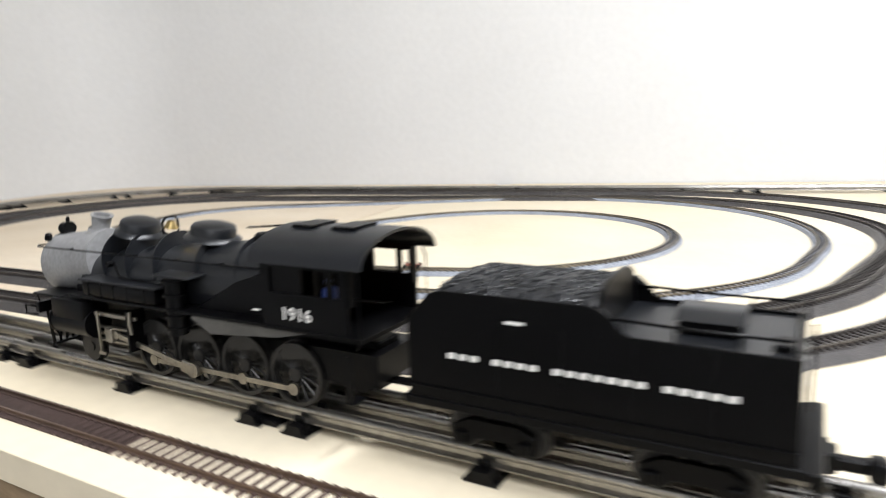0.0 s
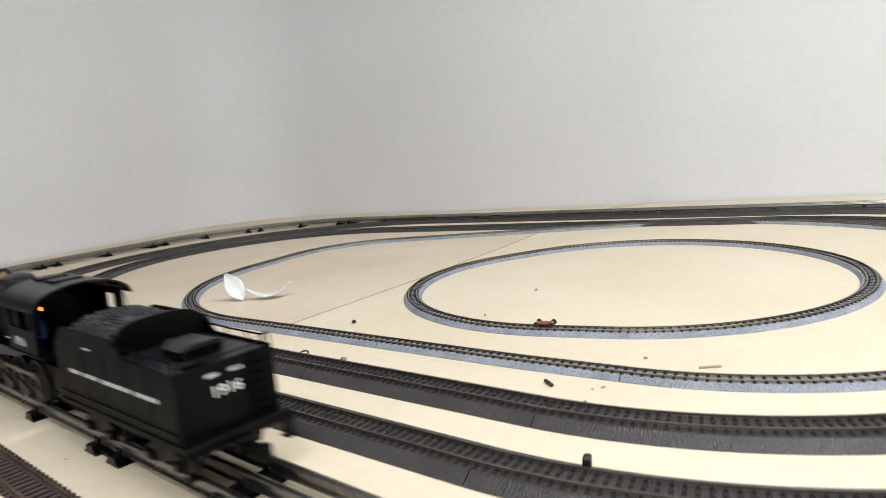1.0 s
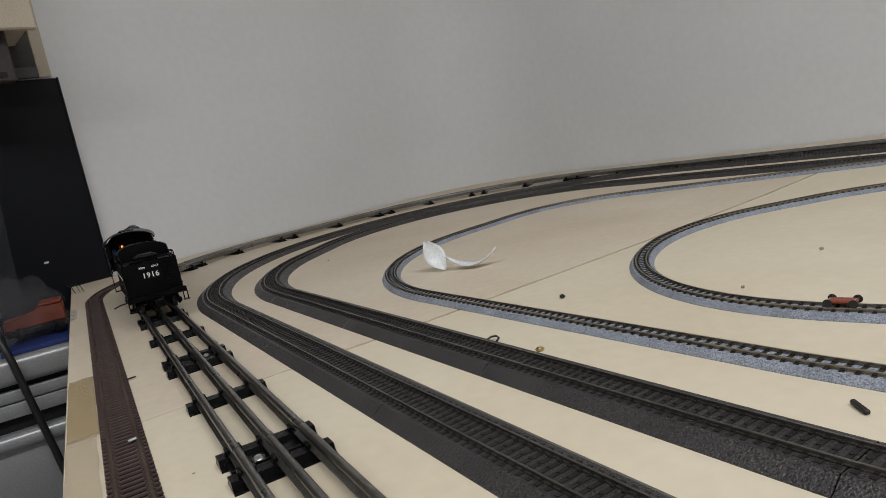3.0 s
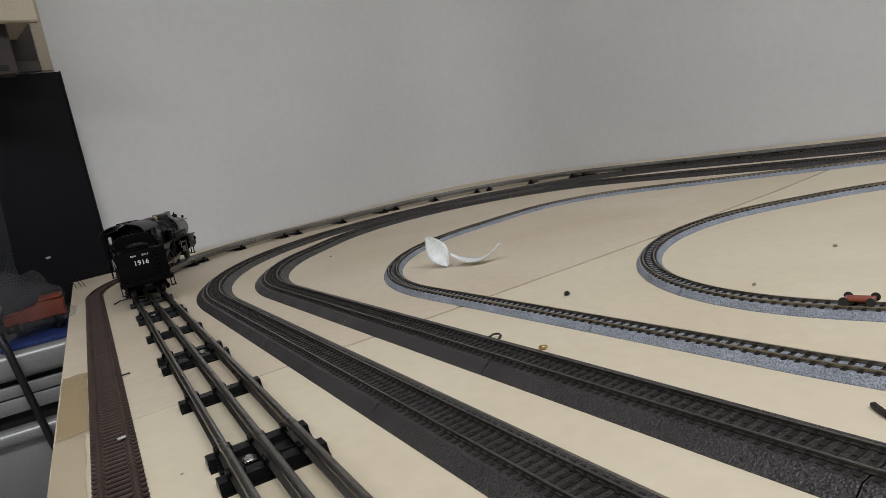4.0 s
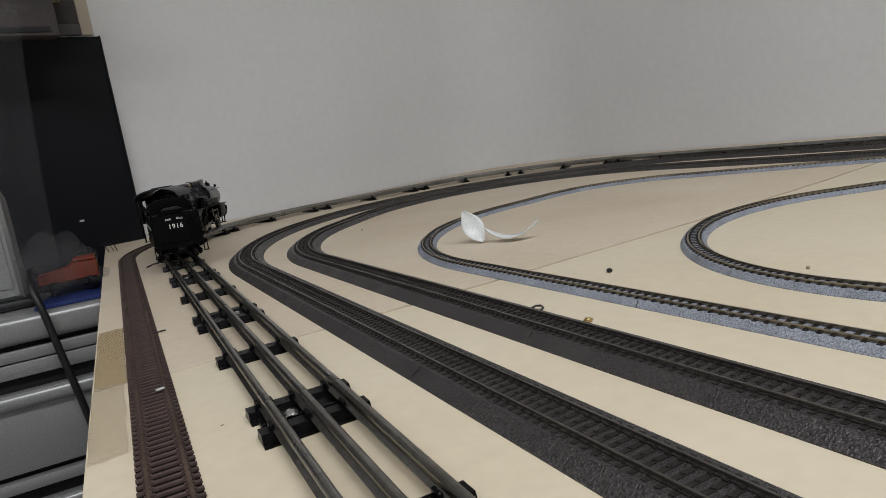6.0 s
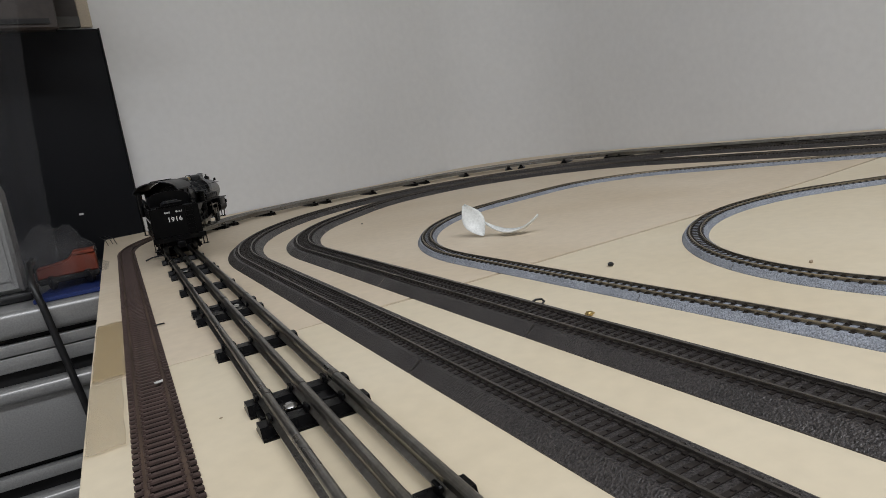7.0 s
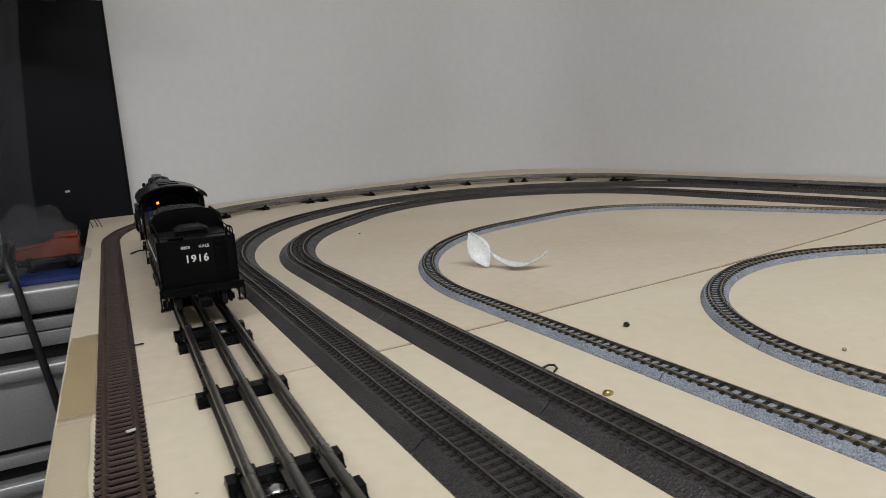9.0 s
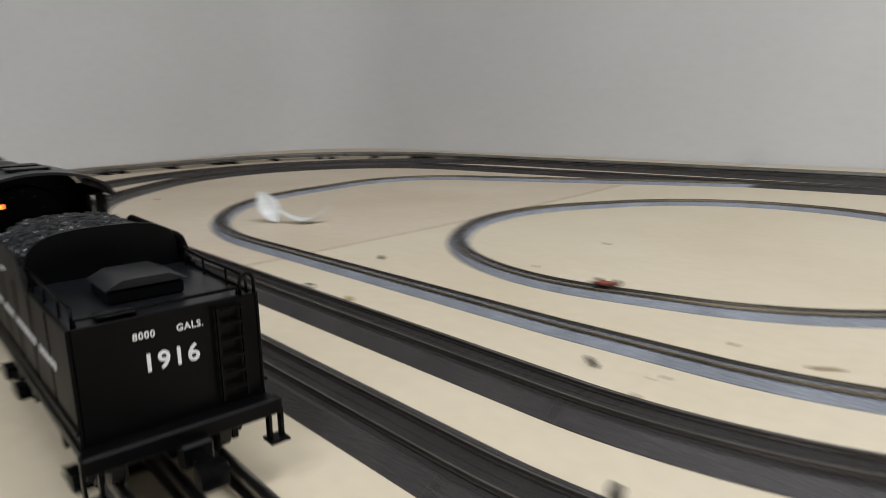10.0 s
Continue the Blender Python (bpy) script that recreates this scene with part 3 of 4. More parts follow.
    P("safety_valve", lathe([(0, 0.0022), (0.006, 0.0022), (0.007, 0.0012)], (0.006, 0.108, az + 0.022), (0, 0, 1), 10), M_LOCO)
    P("whistle", lathe([(0, 0.0016), (0.007, 0.0016), (0.0085, 0.0006)], (-0.002, 0.100, az + 0.024), (0, 0, 1), 10), M_BRASS, "brass whistle")
    P("bell_rope_rail", wire([(-0.004, 0.098, az + 0.0325), (-0.004, 0.125, az + 0.0300)], 0.0007, M_LOCO, "bell_rope_rail"), None)
    # handrails
    for sx in (-1, 1):
        y_pts = [0.095 + 0.215 * i / 10 for i in range(11)]
        pts = [(sx * 0.0240, y, az + 0.0095) for y in y_pts] + [(sx * 0.0200, 0.3165, az + 0.0095), (sx * 0.0120, 0.3200, az + 0.0085)]
        hr = P("handrail", wire(pts, 0.0006, M_LOCO, "handrail"), None)
        for y in (0.13, 0.165, 0.20, 0.235, 0.27):
            P("stanchion", rod((sx * 0.0205, y, az + 0.0095), (sx * 0.0245, y, az + 0.0095), 0.0007, seg=6), M_LOCO, "", hr)
    # firebox, running boards, side fittings
    P("firebox", slab([(0.088, 0.056), (0.150, 0.056), (0.150, 0.068), (0.118, 0.085), (0.088, 0.096)], "x", -0.0245, 0.0245, bevel=0.0008), M_LOCO)
    for sx in (-1, 1):
        P("running_board", box(min(sx * 0.018, sx * 0.0345), max(sx * 0.018, sx * 0.0345), 0.088, 0.262, 0.0655, 0.0672, 0.0003), M_LOCO)
        a, b = sorted((sx * 0.0215, sx * 0.0350))
        tank = P("air_tank", box(a, b, 0.172, 0.248, 0.0680, 0.0775, 0.0022, seg=2), M_LOCO)
        P("tank_lid", box(a - 0.0004, b + 0.0004, 0.170, 0.250, 0.0775, 0.0787, 0.0003), M_BOILER, "", tank)
        for y in (0.180, 0.195, 0.21, 0.225, 0.24):
            P("rivet_strip", box(a - 0.0003, b + 0.0003, y - 0.0006, y + 0.0006, 0.0685, 0.0772, 0.0002), M_LOCO, "", tank)
        pump = P("air_pump", rod((sx * 0.029, 0.162, 0.050), (sx * 0.029, 0.162, 0.085), 0.0055, seg=16), M_LOCO)
        for z in (0.053, 0.061, 0.066, 0.074, 0.082):
            P("pump_flange", rod((sx * 0.029, 0.162, z), (sx * 0.029, 0.162, z + 0.0016), 0.0068, seg=16), M_LOCO, "", pump)
        P("step_plate", box(min(sx * 0.020, sx * 0.036), max(sx * 0.020, sx * 0.036), 0.143, 0.172, 0.0862, 0.0875, 0.0003), M_BOILER)
        P("check_valve", rod((sx * 0.022, 0.228, az + 0.002), (sx * 0.0265, 0.228, az + 0.002), 0.0022, seg=10), M_LOCO)
        P("feed_pipe", wire([(sx * 0.0250, 0.222, az + 0.004), (sx * 0.0262, 0.215, 0.080), (sx * 0.0262, 0.205, 0.0790), (sx * 0.0262, 0.175, 0.0795)], 0.0009, M_LOCO, "feed_pipe"), None)
        # grey wedge plate under the cab front
        a, b = sorted((sx * 0.0300, sx * 0.0335))
        P("ash_pan_plate", slab([(0.032, 0.0675), (0.145, 0.0655), (0.147, 0.0635), (0.132, 0.0545), (0.075, 0.0600)], "x", a, b, bevel=0.0004), M_STEELGREY, "grey slanted side plate")
        # cylinders with steam chest
        cyl = P("cylinder", rod((sx * 0.0275, 0.2465, 0.0455), (sx * 0.0275, 0.2825, 0.0455), 0.0098, seg=22), M_LOCO)
        a, b = sorted((sx * 0.017, sx * 0.0365))
        P("steam_chest", box(a, b, 0.2480, 0.2810, 0.0470, 0.0635, 0.0018, seg=2), M_LOCO, "", cyl)
        P("cylinder_cover", rod((sx * 0.0275, 0.2825, 0.0455), (sx * 0.0275, 0.2840, 0.0455), 0.0104, seg=22), M_LOCO, "", cyl)
        P("piston_rod", rod((sx * 0.0275, 0.222, 0.0400), (sx * 0.0275, 0.2465, 0.0400), 0.0011, seg=8), M_ROD, "nickel piston rod", cyl)
        a, b = sorted((sx * 0.0262, sx * 0.0288))
        P("guide_bar", box(a, b, 0.203, 0.2465, 0.0437, 0.0452, 0.0002), M_ROD, "nickel guide bar", cyl)
        P("guide_bar", box(a, b, 0.203, 0.2465, 0.0345, 0.0358, 0.0002), M_ROD, "nickel guide bar", cyl)
        P("valve_stem", box(a + sx * 0.002, b + sx * 0.002, 0.196, 0.2450, 0.0528, 0.0552, 0.0003), M_ROD, "nickel valve rod", cyl)
        P("guide_yoke", box(min(sx * 0.020, sx * 0.0335), max(sx * 0.020, sx * 0.0335), 0.2000, 0.2022, 0.032, 0.060, 0.0003), M_LOCO)
        P("crosshead", box(min(sx * 0.0255, sx * 0.0312), max(sx * 0.0255, sx * 0.0312), 0.2255, 0.2335, 0.0352, 0.0445, 0.0006), M_ROD, "nickel crosshead", cyl)
        P("combination_lever", slab([(0.2352, 0.0565), (0.2378, 0.0565), (0.2372, 0.0280), (0.2358, 0.0280)], "x", *sorted((sx * 0.0322, sx * 0.0335))), M_ROD, "nickel lever", cyl)
        P("union_link", slab([(0.2290, 0.0292), (0.2290, 0.0272), (0.2372, 0.0272), (0.2372, 0.0292)], "x", *sorted((sx * 0.0335, sx * 0.0345))), M_ROD, "nickel link", cyl)
        P("expansion_link", slab([(0.1960, 0.0445), (0.1985, 0.0445), (0.2000, 0.0520), (0.1985, 0.0600), (0.1960, 0.0600), (0.1972, 0.0520)], "x", *sorted((sx * 0.0322, sx * 0.0335))), M_ROD, "nickel valve link", cyl)
        P("cab_step", box(min(sx * 0.026, sx * 0.036), max(sx * 0.026, sx * 0.036), 0.006, 0.014, 0.0300, 0.0312, 0.0003), M_LOCO)
        P("step_hanger", box(min(sx * 0.0345, sx * 0.0355), max(sx * 0.0345, sx * 0.0355), 0.007, 0.013, 0.0300, 0.0560, 0.0002), M_LOCO)
    # frame, pilot, front deck
    P("frame", box(-0.0105, 0.0105, 0.008, 0.292, 0.0285, 0.056, 0.0008), M_LOCO)
    P("saddle", box(-0.018, 0.018, 0.250, 0.279, 0.055, 0.070, 0.002), M_LOCO)
    P("trailing_frame", slab([(0.0, 0.052), (0.070, 0.052), (0.066, 0.036), (0.014, 0.030), (0.0, 0.036)], "x", -0.0200, 0.0200), M_LOCO)
    P("front_deck", box(-0.0340, 0.0340, 0.270, 0.3060, 0.0625, 0.0642, 0.0004), M_LOCO)
    pilot = P("pilot_beam", box(-0.0335, 0.0335, 0.3015, 0.3065, 0.0480, 0.0560, 0.0006), M_LOCO)
    for i in range(9):
        x = -0.026 + 0.052 * i / 8
        P("pilot_bar", rod((x, 0.3055, 0.0490), (x * 0.85, 0.316 - abs(x) * 0.28, 0.0205), 0.0011, seg=6), M_LOCO, "", pilot)
    P("pilot_rim", box(-0.024, 0.024, 0.3085, 0.3160, 0.0195, 0.0215, 0.0005), M_LOCO, "", pilot)
    P("front_coupler", box(-0.0035, 0.0035, 0.3060, 0.3220, 0.0420, 0.0490, 0.0012), M_LOCO)
    P("pilot_rail", wire([(-0.030, 0.3055, 0.056), (-0.030, 0.3085, 0.0605), (0.030, 0.3085, 0.0605), (0.030, 0.3055, 0.056)], 0.0007, M_LOCO, "pilot_rail"), None)
    P("marker_bracket", wire([(-0.0335, 0.304, 0.047), (-0.0345, 0.318, 0.047), (-0.0345, 0.318, 0.053), (-0.0335, 0.304, 0.053)], 0.0008, M_LOCO, "marker_bracket"), None)
    # cab
    cab = P("cab", box(-0.0335, 0.0335, 0.0845, 0.0875, 0.0650, 0.1020, 0.0004), M_LOCO)
    for sx in (-1, 1):
        a, b = sorted((sx * 0.0320, sx * 0.0340))
        for y0, y1, z0, z1 in ((0.010, 0.0875, 0.0655, 0.0850), (0.010, 0.0875, 0.1000, 0.1045), (0.010, 0.0155, 0.0850, 0.1000), (0.0230, 0.0270, 0.0850, 0.1000), (0.0500, 0.0520, 0.0850, 0.1000), (0.0790, 0.0875, 0.0850, 0.1000)):
            P("cab_side", box(a, b, y0, y1, z0, z1), M_LOCO, "", cab)
        P("arm_rest", box(min(sx * 0.0338, sx * 0.0352), max(sx * 0.0338, sx * 0.0352), 0.027, 0.0505, 0.0846, 0.0856), M_LOCO, "", cab)
        P("cab_lower_band", box(min(sx * 0.0338, sx * 0.0348), max(sx * 0.0338, sx * 0.0348), 0.004, 0.0875, 0.0655, 0.0670), M_LOCO, "", cab)
        num = P("engine_number", text_mesh("1916", 0.0092, "engine_number", M_LETTER), None, "white engine number", cab)
        num.matrix_basis = pose(sx * 0.0327, 0.0460, 0.0700, 0, 0, 90 * sx)
        P("builder_plate", box(min(sx * 0.0336, sx * 0.0346), max(sx * 0.0336, sx * 0.0346), 0.0905, 0.0965, 0.0742, 0.0750), M_LETTER, "small pale plate", cab)
        P("cab_grab", wire([(sx * 0.0330, 0.0035, 0.060), (sx * 0.0330, 0.0005, 0.064), (sx * 0.0330, 0.0005, 0.098), (sx * 0.0325, 0.003, 0.103)], 0.0007, M_LOCO, "cab_grab"), None, "", cab)
        P("rear_post", box(min(sx * 0.0285, sx * 0.0330), max(sx * 0.0285, sx * 0.0330), 0.0085, 0.0105, 0.0810, 0.1035), M_LOCO, "", cab)
    bmr = bmesh.new()
    arched_roof(bmr, 0.0372, 0.1025, 0.1195, -0.0060, 0.0950, 0.0016)
    roof = P("cab_roof", bmr, M_BOILER, "curved dark grey cab roof")
    for y in (0.022, 0.060):
        P("roof_hatch", box(-0.0125, 0.0095, y, y + 0.020, 0.1185, 0.1205, 0.0004), M_LOCO, "", roof)
    P("cab_floor", box(-0.0320, 0.0320, 0.0, 0.084, 0.0630, 0.0655), M_LOCO, "", cab)
    front = [(0.0335 * math.sin(radians(a)), 0.1020 + 0.0150 * math.cos(radians(a))) for a in range(-90, 91, 15)]
    P("cab_front_arch", slab(front, "y", 0.0850, 0.0872), M_LOCO, "", cab)
    back = P("backhead", slab([(0.0215 * math.sin(radians(a)), az + 0.0215 * math.cos(radians(a))) for a in range(-130, 131, 20)], "y", 0.0700, 0.0842, bevel=0.001), M_LOCO, "", cab)
    P("fire_door", box(-0.0150, -0.0120, 0.0688, 0.0702, 0.0930, 0.0960), M_FIRE, "glowing orange firebox opening", back)
    # Added plate that keeps the firebox glow out of the left cab window.
    P("fire_hood", box(-0.0192, -0.0172, 0.0540, 0.0705, 0.0790, 0.1000), M_LOCO, "", back)
    for sx in (-1, 1):
        P("shutter", box(*sorted((sx * 0.0318, sx * 0.0326)), 0.0515, 0.0795, 0.0845, 0.1002), M_LOCO, "closed black cab shutter", cab)
    for x, z in ((-0.006, 0.098), (0.006, 0.098), (0.0, 0.102), (0.010, 0.090)):
        P("gauge", rod((x, 0.0690, z), (x, 0.0705, z), 0.0022, seg=12), M_LOCO, "", back)
    doll = bmesh.new()
    lathe([(0, 0.0040), (0.006, 0.0048), (0.0115, 0.0046), (0.0132, 0.0022)], (-0.0245, 0.0345, 0.0765), (0, 0, 1), 14, doll)
    bmesh.ops.create_uvsphere(doll, u_segments=12, v_segments=8, radius=0.0027, matrix=pose(-0.0245, 0.0345, 0.0920))
    P("cab_doll", doll, M_BLUE, "small blue-painted figure on the cab seat", cab)
    # wheels and rods
    for k, y in enumerate(DRIVER_Y):
        me = driver_mesh(k == 2)
        for sx in (-1, 1):
            w = new("driving_wheel", me)
            w.parent = thing
            MOVERS["driver"].append((w, sx, y))
    pw = small_wheel_mesh(0.0095)
    for sx in (-1, 1):
        w = new("pilot_wheel", pw)
        w.parent, w.matrix_basis = thing, pose(sx * 0.0215, 0.238, RAIL_TOP + 0.0095, 0, 0, 0 if sx < 0 else 180)
    for sx in (-1, 1):
        bm = bmesh.new()
        box(-0.0008, 0.0008, DRIVER_Y[0], DRIVER_Y[-1], -0.0016, 0.0016, 0.0002, bm)
        for y in DRIVER_Y:
            rod((-0.0010, y, 0), (0.0010, y, 0), 0.0034 if y != DRIVER_Y[2] else 0.0044, bm, 14)
        r = P("side_rod", bm, M_ROD, "nickel side rod")
        MOVERS["side_rod"].append((r, sx))
        bm = bmesh.new()
        box(-0.0008, 0.0008, 0.0, 0.0690, -0.0017, 0.0017, 0.0002, bm)
        rod((-0.0011, 0, 0), (0.0011, 0, 0), 0.0046, bm, 14)
        box(-0.0014, 0.0014, -0.0035, 0.0095, -0.0038, 0.0038, 0.0008, bm)
        rod((-0.0010, 0.0690, 0), (0.0010, 0.0690, 0), 0.0026, bm, 12)
        r = P("main_rod", bm, M_ROD, "nickel main rod")
        MOVERS["main_rod"].append((r, sx))
    return thing


def letter_bars(parent, x, sx, y_from, y_to, z, h, groups):
    """Plain white bars that stand for a name in block letters."""
    total = sum(groups) + 0.9 * (len(groups) - 1)
    step = (y_to - y_from) / total
    y = y_from
    for g in groups:
        for _ in range(g):
            a, b = sorted((y + 0.18 * step, y + 0.82 * step))
            part("name_bar", box(*sorted((x, x + sx * 0.0003)), a, b, z - h / 2, z + h / 2), M_LETTER, parent, "white block of a painted name")
            y += step
        y += 0.9 * step


def tender():
    thing = base_at("tender", "black model tender heaped with coal, white numbers", "tender")
    P = lambda n, b, m, lab="", par=None, sm=30: part(n, b, m, par or thing, lab, sm)
    prof = [(0.0, 0.0445), (0.0, 0.0905), (0.062, 0.0905), (0.0665, 0.0925), (0.0695, 0.0965), (0.0735, 0.0995), (0.080, 0.1005), (0.148, 0.1005), (0.1545, 0.0985), (0.1670, 0.0870), (0.1670, 0.0445)]
    for sx in (-1, 1):
        a, b = sorted((sx * 0.0320, sx * 0.0335))
        side = P("side_sheet", slab(prof, "x", a, b, bevel=0.0004), M_LOCO)
        letter_bars(side, sx * 0.0337, sx, 0.146 if sx < 0 else 0.020, 0.020 if sx < 0 else 0.146, 0.0700, 0.0030, (3, 4, 7, 5))
        P("capacity_bar", box(*sorted((sx * 0.0337, sx * 0.0340)), 0.107, 0.116, 0.0905, 0.0917), M_LETTER, "small white lettering bar", side)
        P("lower_band", box(*sorted((sx * 0.0333, sx * 0.0345)), 0.0, 0.1670, 0.0500, 0.0514), M_LOCO, "", side)
        P("rim_bead", wire([(sx * 0.0330, y, z) for y, z in prof[2:10]], 0.0007, M_LOCO, "rim_bead"), None, "", side)
        for y in (0.030, 0.060, 0.090, 0.120):
            P("side_seam", box(*sorted((sx * 0.0334, sx * 0.0338)), y, y + 0.0006, 0.0520, 0.0900), M_LOCO, "", side)
    rear = P("rear_sheet", box(-0.0320, 0.0320, 0.0, 0.0015, 0.0445, 0.0905, 0.0003), M_LOCO)
    number = P("tender_number", text_mesh("1916", 0.0088, "tender_number", M_LETTER), None, "white number", rear)
    number.matrix_basis = pose(-0.0012, -0.0004, 0.0622)
    cap = P("capacity_text", text_mesh("8000      GALS.", 0.0033, "capacity_text", M_LETTER), None, "small white capacity lettering", rear)
    cap.matrix_basis = pose(-0.0012, -0.0004, 0.0722)
    ladder = P("ladder_rail", box(0.0150, 0.0160, -0.0035, -0.0022, 0.0480, 0.0880), M_LOCO, "", rear)
    P("ladder_rail", box(0.0245, 0.0255, -0.0035, -0.0022, 0.0480, 0.0880), M_LOCO, "", rear)
    for z in (0.052, 0.059, 0.066, 0.073, 0.080, 0.086):
        P("rung", box(0.0155, 0.0250, -0.0036, -0.0022, z, z + 0.0011), M_LOCO, "", ladder)
    P("front_sheet", box(-0.0320, 0.0320, 0.1655, 0.1670, 0.0445, 0.0870), M_LOCO)
    deck = P("rear_deck", box(-0.0320, 0.0320, 0.0015, 0.0760, 0.0870, 0.0890), M_BOILER, "flat dark deck")
    hatch = P("water_hatch", box(-0.0140, 0.0140, 0.0230, 0.0470, 0.0890, 0.0945, 0.0010), M_LOCO)
    P("hatch_lid", slab([(-0.0150, 0.0945), (0.0150, 0.0945), (0.0085, 0.0972), (-0.0085, 0.0972)], "y", 0.0220, 0.0480), M_BOILER, "", hatch)
    P("deck_box", box(-0.0230, -0.0100, 0.0040, 0.0110, 0.0890, 0.0918, 0.0005), M_LOCO, "", deck)
    P("tank_floor", box(-0.0320, 0.0320, 0.0015, 0.1655, 0.0440, 0.0462), M_LOCO)
    # arched bulkhead behind the coal
    n = 18
    top = [(0.0310 * math.copysign(abs(math.sin(t)) ** 0.75, math.sin(t)), 0.0890 + 0.0225 * max(0.0, math.cos(t)) ** 0.55) for t in [radians(-90 + 180 * i / n) for i in range(n + 1)]]
    P("coal_bulkhead", slab(top, "y", 0.0745, 0.0765, bevel=0.0004), M_LOCO)
    # coal: a heap and loose lumps on it
    rng = random.Random(4)
    bm = bmesh.new()
    bmesh.ops.create_grid(bm, x_segments=26, y_segments=36, size=0.5)
    for v in bm.verts:
        x, y = v.co.x * 0.0635, 0.0765 + (v.co.y + 0.5) * 0.0840
        e = max(0.0, 1 - (abs(v.co.x) * 2) ** 3) * min(1.0, (0.1640 - y) / 0.018)
        v.co = (x, y, 0.0940 + 0.0125 * e + 0.0014 * noise.noise(Vector((x * 260, y * 260, 3.0))))
    heap = P("coal_heap", bm, M_COAL, "crushed black coal load", sm=None)
    bm = bmesh.new()
    for _ in range(520):
        u, y = rng.uniform(-0.95, 0.95), rng.uniform(0.079, 0.158)
        e = max(0.0, 1 - abs(u) ** 3) * min(1.0, (0.1640 - y) / 0.018)
        r = rng.uniform(0.0010, 0.0021)
        m = pose(u * 0.0312, y, 0.0943 + 0.0125 * e, rng.uniform(0, 360), rng.uniform(0, 360), rng.uniform(0, 360)) @ Matrix.Diagonal((r, r * rng.uniform(0.6, 1), r * rng.uniform(0.5, 0.9), 1))
        bmesh.ops.create_icosphere(bm, subdivisions=1, radius=1.0, matrix=m)
    tagged(P("coal_lumps", bm, M_COAL, "loose shiny coal lumps", heap, None), kind="stuff")
    # sills, beams, rails
    P("underframe", box(-0.0345, 0.0345, -0.0040, 0.1700, 0.0400, 0.0446, 0.0005), M_LOCO)
    beam = P("rear_beam", box(-0.0360, 0.0360, -0.0085, -0.0035, 0.0375, 0.0450, 0.0008), M_LOCO)
    P("pocket", box(-0.0060, 0.0060, -0.0130, -0.0080, 0.0300, 0.0400, 0.0010), M_LOCO, "", beam)
    cp = P("coupler", box(-0.0030, 0.0030, -0.0240, -0.0100, 0.0310, 0.0370, 0.0010), M_LOCO)
    P("knuckle", box(-0.0065, 0.0045, -0.0300, -0.0225, 0.0290, 0.0390, 0.0022, seg=2), M_LOCO, "", cp)
    for sx in (-1, 1):
        P("corner_step", box(*sorted((sx * 0.0290, sx * 0.0370)), -0.0110, -0.0035, 0.0255, 0.0267), M_LOCO, "", beam)
        P("step_strap", box(*sorted((sx * 0.0300, sx * 0.0312)), -0.0080, -0.0050, 0.0260, 0.0400), M_LOCO, "", beam)
        P("step_strap", box(*sorted((sx * 0.0350, sx * 0.0362)), -0.0080, -0.0050, 0.0260, 0.0400), M_LOCO, "", beam)
        rail = P("deck_rail", wire([(sx * 0.0305, 0.0040, 0.0895), (sx * 0.0305, 0.0040, 0.0955), (sx * 0.0305, 0.0400, 0.0955), (sx * 0.0305, 0.0740, 0.0965)], 0.0006, M_LOCO, "deck_rail"), None)
        for y in (0.022, 0.045, 0.066):
            P("rail_post", rod((sx * 0.0305, y, 0.0888), (sx * 0.0305, y, 0.0955), 0.0005, seg=6), M_LOCO, "", rail)
    P("rear_rail", wire([(-0.0300, 0.0025, 0.0900), (-0.0300, 0.0025, 0.0925), (0.0260, 0.0025, 0.0925), (0.0260, 0.0025, 0.0900)], 0.0006, M_LOCO, "rear_rail"), None)
    P("corner_grab", wire([(0.0262, 0.0, 0.0900)] + [(0.0290 - 0.0028 * math.cos(radians(a)), 0.0, 0.0945 + 0.0030 * math.sin(radians(a))) for a in range(0, 181, 30)] + [(0.0318, 0.0, 0.0900)], 0.0007, M_LOCO, "corner_grab"), None)
    P("drawbar", box(-0.0035, 0.0035, 0.1680, 0.2000, 0.0330, 0.0350), M_LOCO)
    # trucks
    wm = small_wheel_mesh(0.0085)
    for yc in (0.0370, 0.1260):
        truck = base_at("truck", "", "")
        truck.parent = thing
        P("bolster", box(-0.0250, 0.0250, yc - 0.004, yc + 0.004, 0.0260, 0.0400, 0.0006), M_LOCO, "", truck)
        for sx in (-1, 1):
            a, b = sorted((sx * 0.0245, sx * 0.0275))
            P("side_frame", slab([(yc - 0.0215, 0.0180), (yc - 0.0215, 0.0290), (yc - 0.012, 0.0340), (yc + 0.012, 0.0340), (yc + 0.0215, 0.0290), (yc + 0.0215, 0.0180), (yc + 0.0120, 0.0180), (yc + 0.0080, 0.0240), (yc - 0.0080, 0.0240), (yc - 0.0120, 0.0180)], "x", a, b, bevel=0.0004), M_LOCO, "", truck)
            for dy in (-0.0165, 0.0165):
                P("journal_box", box(*sorted((sx * 0.0265, sx * 0.0300)), yc + dy - 0.0032, yc + dy + 0.0032, 0.0195, 0.0268, 0.0008), M_LOCO, "", truck)
                w = new("wheel", wm)
                w.parent, w.matrix_basis = truck, pose(sx * 0.0215, (yc + dy) * 0.952, RAIL_TOP + 0.0085, 0, 0, 0 if sx < 0 else 180)
